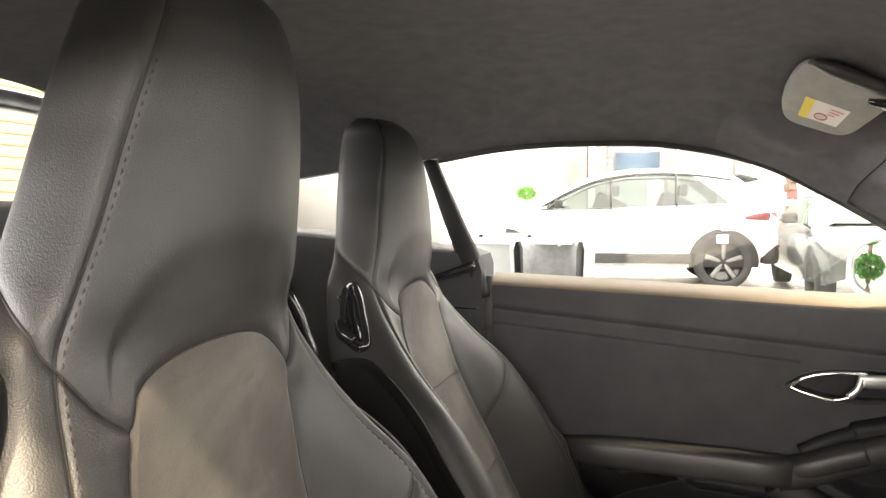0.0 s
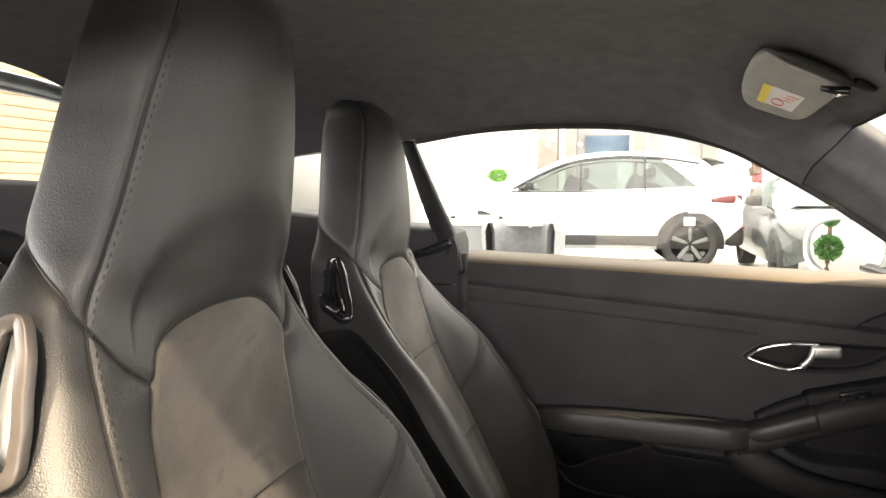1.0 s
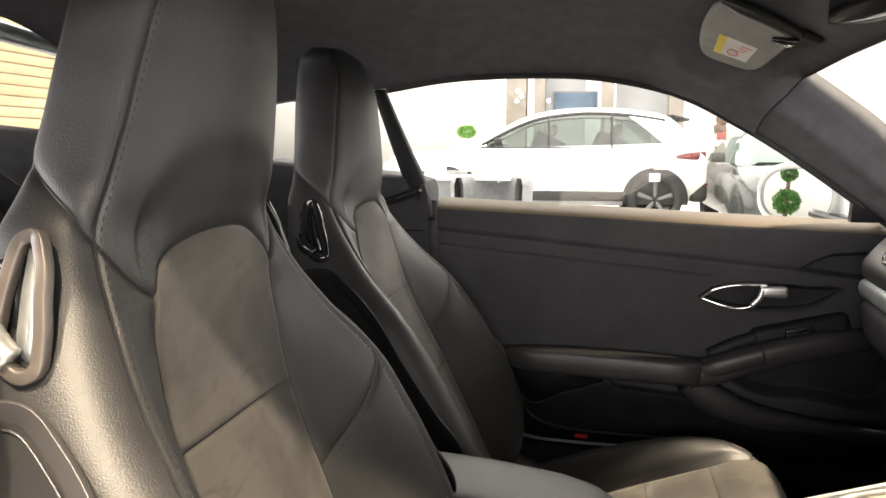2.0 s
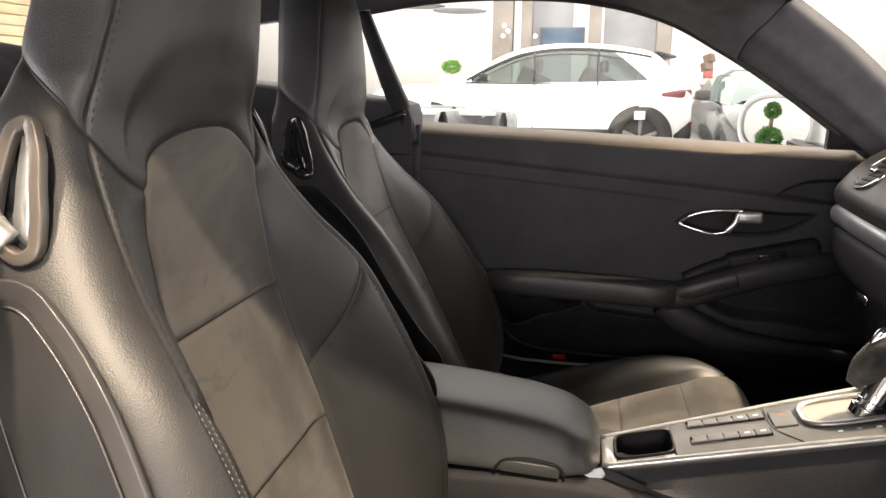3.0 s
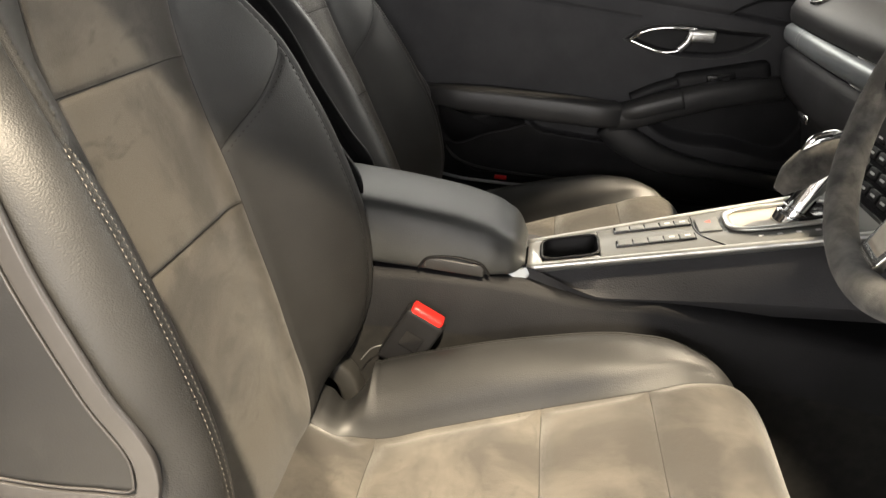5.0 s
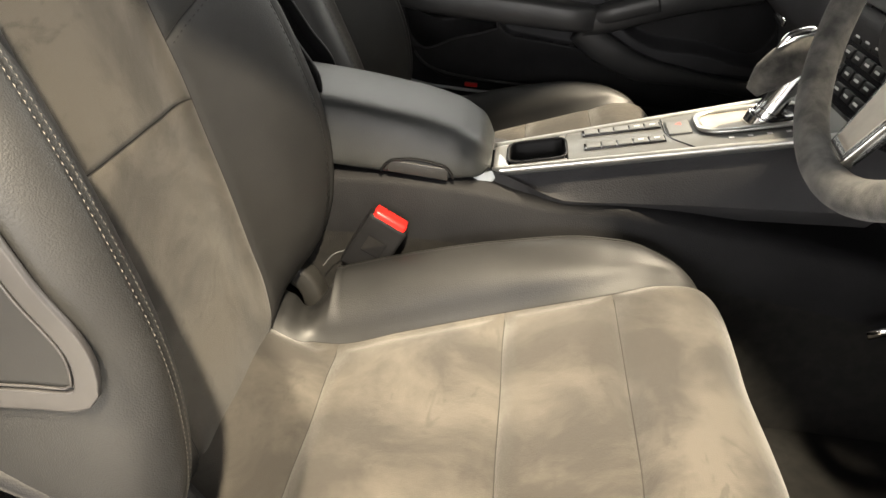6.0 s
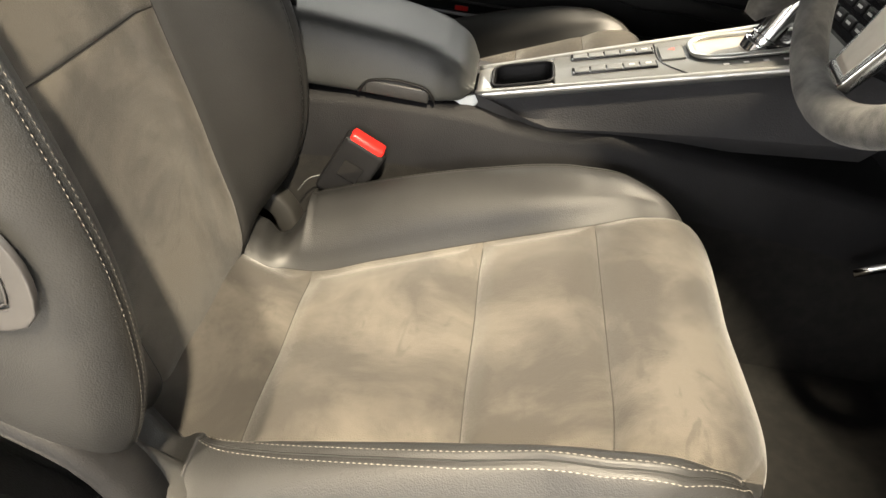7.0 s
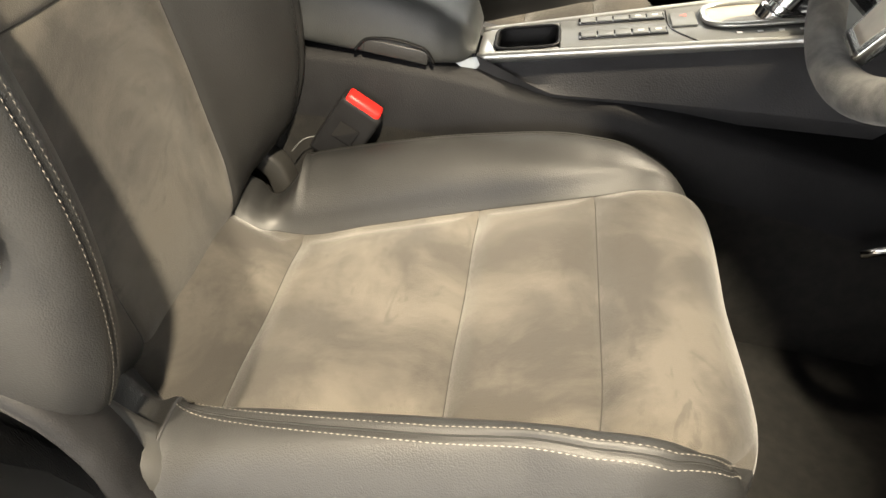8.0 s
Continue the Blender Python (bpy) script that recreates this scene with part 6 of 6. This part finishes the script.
part("lower_cladding", rbox((1.96, 0.02, 0.16), (0, -0.930, 0.36), 0.008), HAZE_GREY, suv, "grey lower cladding")

for x in (-1.42, 1.40):
    for s in (-1, 1):
        tyre = root("wheel", (x, s * 0.84, 0.36), "", "")
        tyre.parent = suv
        ring = [[(x + r * math.cos(a), s * (0.84 + o), 0.36 + r * math.sin(a)) for a in np.linspace(0, 2 * math.pi, 37)[:-1]] for r, o in ((0.25, 0.10), (0.28, 0.125), (0.345, 0.12), (0.36, 0.08), (0.36, -0.08))]
        part("tyre", ([q for r in ring for q in r], grid_faces(5, 36, True)), RUBBER, tyre)
        hub = [[(x + r * math.cos(a), s * (0.84 + o), 0.36 + r * math.sin(a)) for a in np.linspace(0, 2 * math.pi, 37)[:-1]] for r, o in ((0.25, 0.10), (0.235, 0.05), (0.05, 0.04), (0.001, 0.04))]
        part("rim", ([q for r in hub for q in r], grid_faces(4, 36, True)), GLOSS, tyre)
        for k in range(5):
            a = 2 * math.pi * k / 5 + 0.3
            part("rim_spoke", tube([(x + 0.03 * math.cos(a), s * 0.925, 0.36 + 0.03 * math.sin(a)), (x + 0.13 * math.cos(a), s * 0.93, 0.36 + 0.13 * math.sin(a)), (x + 0.24 * math.cos(a), s * 0.935, 0.36 + 0.24 * math.sin(a))], oval(0.03, 0.01, 8), 8, up=(0, 1, 0)), ANTHRACITE, tyre)
    arch_ = [(x + 0.43 * math.cos(a), 0.36 + 0.43 * math.sin(a), -0.934) for a in np.linspace(-0.15, math.pi + 0.15, 28)]
    part("wheel_arch", slab(arch_, 0.04), RUBBER, suv, "dark wheel arch")
part("sill_trim", rbox((2.0, 0.03, 0.13), (0.0, -0.945, 0.40), 0.01), RUBBER, suv, "dark sill trim")
part("tail_lamp", tube([(1.66, -0.906, 0.93), (1.78, -0.896, 0.94), (1.92, -0.882, 0.945), (2.03, -0.80, 0.945), (2.07, -0.5, 0.945)], oval(0.014, 0.06, 12), 18, scale=(0.35, 0.8, 1, 1, 0.9)), TAIL, suv, "dark red tail lamp")
part("side_mirror", tube([(-0.72, -0.93, 1.09), (-0.70, -1.0, 1.12), (-0.70, -1.10, 1.12)], oval(0.06, 0.055, 14, 3), 10, scale=(0.5, 1, 0.8)), RUBBER, suv, "dark door mirror")
part("bumper", rbox((0.25, 1.75, 0.26), (1.97, 0, 0.46), 0.08), RUBBER, suv, "dark rear bumper")
part("reflector", rbox((0.05, 0.14, 0.03), (2.06, -0.82, 0.57), 0.01), TAIL, suv)
for x in (0.42, 1.05):
    part("door_handle", rbox((0.17, 0.03, 0.025), (x - 0.3, -0.945, 0.92), 0.01), PAINT, suv)
for x in (-0.02, 0.84):
    part("door_joint", rbox((0.006, 0.012, 0.62), (x, -0.932, 0.75), 0), GALVANO, suv)
part("paper_tag", rbox((0.14, 0.008, 0.11), (1.38, -0.985, 0.66), 0.002), PAPER, suv, "white paper tag")
suv.matrix_basis = pose(-0.17, 9.60, 0, 0, 0, 4) @ Matrix.Scale(0.95, 4)

# a second parked car further off, seen by its windscreen and bonnet
car2 = root("parked_car", (4.6, 9.2, 0), "low grey sports car with green-tinted windscreen", "car")
rows = []
for x, z0, z1, w in ((-1.9, 0.4, 0.75, 0.7), (-1.7, 0.3, 0.88, 0.85), (-0.8, 0.28, 0.98, 0.9), (0, 0.28, 1.0, 0.9), (1.2, 0.28, 1.0, 0.9), (1.9, 0.4, 0.9, 0.75)):
    rows.append([(4.6 + y, 9.2 + x, z) for y, z in ((-w, z0), (-w, z1 - 0.2), (-w * 0.93, z1 - 0.03), (-w * 0.5, z1), (w * 0.5, z1), (w * 0.93, z1 - 0.03), (w, z1 - 0.2), (w, z0))])
part("body", sheet(np.array(rows)), CAR_GREY, car2, "grey painted body")
rows = [[(4.6 + y, 9.2 + x, z) for y, z in ((-w, 0.98), (-w * 0.9, zt - 0.1), (-w * 0.7, zt), (w * 0.7, zt), (w * 0.9, zt - 0.1), (w, 0.98))] for x, zt, w in ((-0.85, 1.0, 0.86), (-0.2, 1.36, 0.8), (0.3, 1.44, 0.78), (1.0, 1.40, 0.78), (1.7, 1.05, 0.8))]
part("cabin", sheet(np.array(rows)), DARKGLASS, car2, "green tinted glass")
for x in (-1.25, 1.25):
    for w in (-0.8, 0.8):
        part("tyre", tube([(4.6 + w, 9.2 + x + 0.27 * math.cos(a), 0.325 + 0.27 * math.sin(a)) for a in np.linspace(0, 2 * math.pi, 25)[:-1]], oval(0.05, 0.1, 12, 4), 48, up=(1, 0, 0), closed=True), RUBBER, car2)
part("mirror", rbox((0.16, 0.22, 0.14), (3.62, 8.75, 1.06), 0.05, seg=3), RUBBER, car2, "dark door mirror")
car2.location, car2.scale = (2.85, 8.75, 0), (1, 1, 0.84)

# reception desk and chair beyond the window
desk = root("desk", (-0.75, 5.4, 0), "white reception desk with grey front", "desk")
part("desk_top", rbox((1.1, 0.6, 0.03), (-0.75, 5.4, 0.735), 0.006), WALL, desk, "white desk top")
part("desk_front", rbox((0.5, 0.04, 0.70), (-0.85, 5.3, 0.36), 0.004), GREYWALL, desk, "grey desk front")
for dx in (-0.45, 0.45):
    part("desk_leg", rbox((0.04, 0.5, 0.72), (-0.75 + dx, 5.4, 0.36), 0.004), WALL, desk)
chair = root("tub_chair", (-0.33, 4.9, 0), "tub chair with rounded back, haze painted in as grey", "chair")
rows = []
for a in np.linspace(-2.2, 2.2, 30):
    ca, sa = math.cos(a), math.sin(a)
    rows.append([(-0.33 + r * sa, 4.9 + r * ca, z) for r, z in ((0.24, 0.40), (0.25, 0.70), (0.27, 0.76), (0.31, 0.76), (0.33, 0.70), (0.31, 0.35))])
part("back_shell", sheet(np.array(rows)), HAZE_GREY, chair, "padded back, haze painted in as grey")
part("seat", rbox((0.46, 0.46, 0.12), (-0.33, 4.9, 0.40), 0.04, seg=3), HAZE_GREY, chair)
for dx in (-0.18, 0.18):
    for dy in (-0.18, 0.18):
        part("leg", tube([(-0.33 + dx, 4.9 + dy, 0.0), (-0.33 + dx, 4.9 + dy, 0.2), (-0.33 + dx * 0.9, 4.9 + dy * 0.9, 0.36)], oval(0.012, 0.012, 8), 6), CHROME, chair)
chair2 = copy_thing(chair, pose(-0.95, 6.3, 0))
tagged(chair2, "tub chair behind the desk, haze painted in as grey")


def leaf_ball(centre, radius, count, rng, squash=1.0):
    verts, faces = [], []
    for _ in range(count):
        d = Vector((rng.gauss(0, 1), rng.gauss(0, 1), rng.gauss(0, 1))).normalized()
        at = Vector(centre) + Vector((d.x, d.y, d.z * squash)) * radius * (0.30 + 0.78 * rng.random() ** 0.5)
        a = d.cross(Vector((rng.random() - 0.5, rng.random() - 0.5, rng.random()))).normalized()
        b = (d + 0.9 * Vector((rng.random() - 0.5, rng.random() - 0.5, rng.random() - 0.5))).normalized()
        s = radius * (0.15 + 0.10 * rng.random())
        k = len(verts)
        verts += [tuple(at), tuple(at + (a + b) * s * 0.5), tuple(at + b * s * 1.3), tuple(at + (b - a) * s * 0.5)]
        faces += [(k, k + 1, k + 2, k + 3)]
    return verts, faces


def topiary(at, label, balls):
    rng = random.Random(5)
    tree = root("topiary", at, label, "plant")
    x, y, _ = at
    part("pot", ([(x + r * math.cos(a), y + r * math.sin(a), z) for r, z in ((0.10, 0.0), (0.14, 0.28), (0.15, 0.30), (0.13, 0.29), (0.02, 0.27)) for a in np.linspace(0, 2 * math.pi, 25)[:-1]], grid_faces(5, 24, True)), WALL, tree, "white pot")
    part("trunk", tube([(x, y, 0.25), (x + 0.01, y, 0.7), (x, y, balls[-1][0])], oval(0.016, 0.016, 8), 16, scale=(1.3, 1, 0.8)), BARK, tree)
    for z, r in balls:
        part("crown", leaf_ball((x, y, z), r, 1500, rng), LEAF, tree, "clipped green leaf ball", smooth=False)
    return tree


topiary((-2.61, 1.46, 0), "double ball topiary in a white pot", ((0.79, 0.075), (0.985, 0.05)))
bush = root("bush", (-1.52, 10.6, 0), "light green potted bush", "plant")
part("crown", leaf_ball((-1.52, 10.6, 1.24), 0.13, 900, random.Random(2), 0.6), LIME, bush, "light green leaves", smooth=False)
part("pot", rbox((0.3, 0.3, 1.10), (-1.52, 10.6, 0.55), 0.03), WALL, bush, "white planter")

# a chain of wrapped boxes hanging by the far wall
chain = root("box_chain", (2.62, 13.2, 4.4), "hanging chain of small wrapped boxes on a cord", "ornament")
part("ceiling_hook", rbox((0.05, 0.05, 0.03), (2.62, 13.2, 4.486), 0.004), GALVANO, chain, "small ceiling hook")
part("cord", tube([(2.62, 13.2, 4.502), (2.62, 13.2, 3.0), (2.62, 13.2, 0.8)], oval(0.004, 0.004, 6), 4), THREAD, chain)
for k, (dz, mat_) in enumerate(((0.0, BLUE_WRAP), (0.13, BROWN_WRAP), (0.26, GREYWALL), (0.39, RED_WRAP), (0.53, BROWN_WRAP), (0.67, BROWN_WRAP))):
    part("box", rbox((0.16, 0.16, 0.15), (2.62 + 0.03 * (k % 2), 13.2, 0.82 + dz), 0.015, Matrix.Rotation(0.5 * k, 4, "Z") @ Matrix.Rotation(0.3, 4, "Y")), mat_, chain)


# flat pendant lamps and a string of small globe lamps by the columns
GLOBE = material("lit_globe", (1, 0.95, 0.85), 0.4, Emission_Color=(1, 0.9, 0.75, 1), Emission_Strength=14.0)
pend = root("pendant_lamp", (-1.9, 13.6, 2.35), "flat disc pendant lamp on a thin cord", "lamp", "pendant lamps")
part("disc", ([(-1.9 + r * math.cos(a), 13.6 + r * math.sin(a), z) for r, z in ((0.001, 2.43), (0.30, 2.40), (0.52, 2.35), (0.50, 2.33), (0.001, 2.34)) for a in np.linspace(0, 2 * math.pi, 33)[:-1]], grid_faces(5, 32, True)), GREYWALL, pend, "pale grey disc")
part("cord", tube([(-1.9, 13.6, 2.42), (-1.9, 13.6, 3.4), (-1.9, 13.6, 4.53)], oval(0.006, 0.006, 6), 4), THREAD, pend)
copy_thing(pend, pose(-2.75, 13.9, 2.47))
globes = root("globe_lamp", (-1.0, 14.6, 4.5), "string of small lit glass globes", "lamp")
for x, z in ((-1.50, 2.30), (-1.52, 1.85), (-1.15, 2.15), (-1.07, 2.05), (-1.17, 1.95), (-0.52, 1.95)):
    part("globe", ([(x + r * math.cos(a), 14.6 + r * math.sin(a), z + h) for r, h in ((0.004, -0.035), (0.025, -0.025), (0.035, 0), (0.025, 0.025), (0.004, 0.035)) for a in np.linspace(0, 2 * math.pi, 15)[:-1]], grid_faces(5, 14, True)), GLOBE, globes, "lit globe")
    part("cord", tube([(x, 14.6, z + 0.03), (x, 14.6, 3.5), (x, 14.6, 4.53)], oval(0.004, 0.004, 5), 4), THREAD, globes)
# price cards on thin stands
for x, y, h in ((-0.62, 4.6, 0.92), (1.36, 8.6, 0.86)):
    stand = root("card_stand", (x, y, 0), "white price card on a thin steel stand", "sign", "price cards")
    part("foot", rbox((0.22, 0.22, 0.012), (x, y, 0.006), 0.004), GALVANO, stand)
    part("pole", tube([(x, y, 0.01), (x, y, 0.4), (x, y, h)], oval(0.007, 0.007, 8), 4), SILVER, stand, "thin steel pole")
    part("card", rbox((0.17, 0.006, 0.17), (x - 0.10, y - 0.01, h - 0.04), 0.002), PAPER, stand, "blank white card")
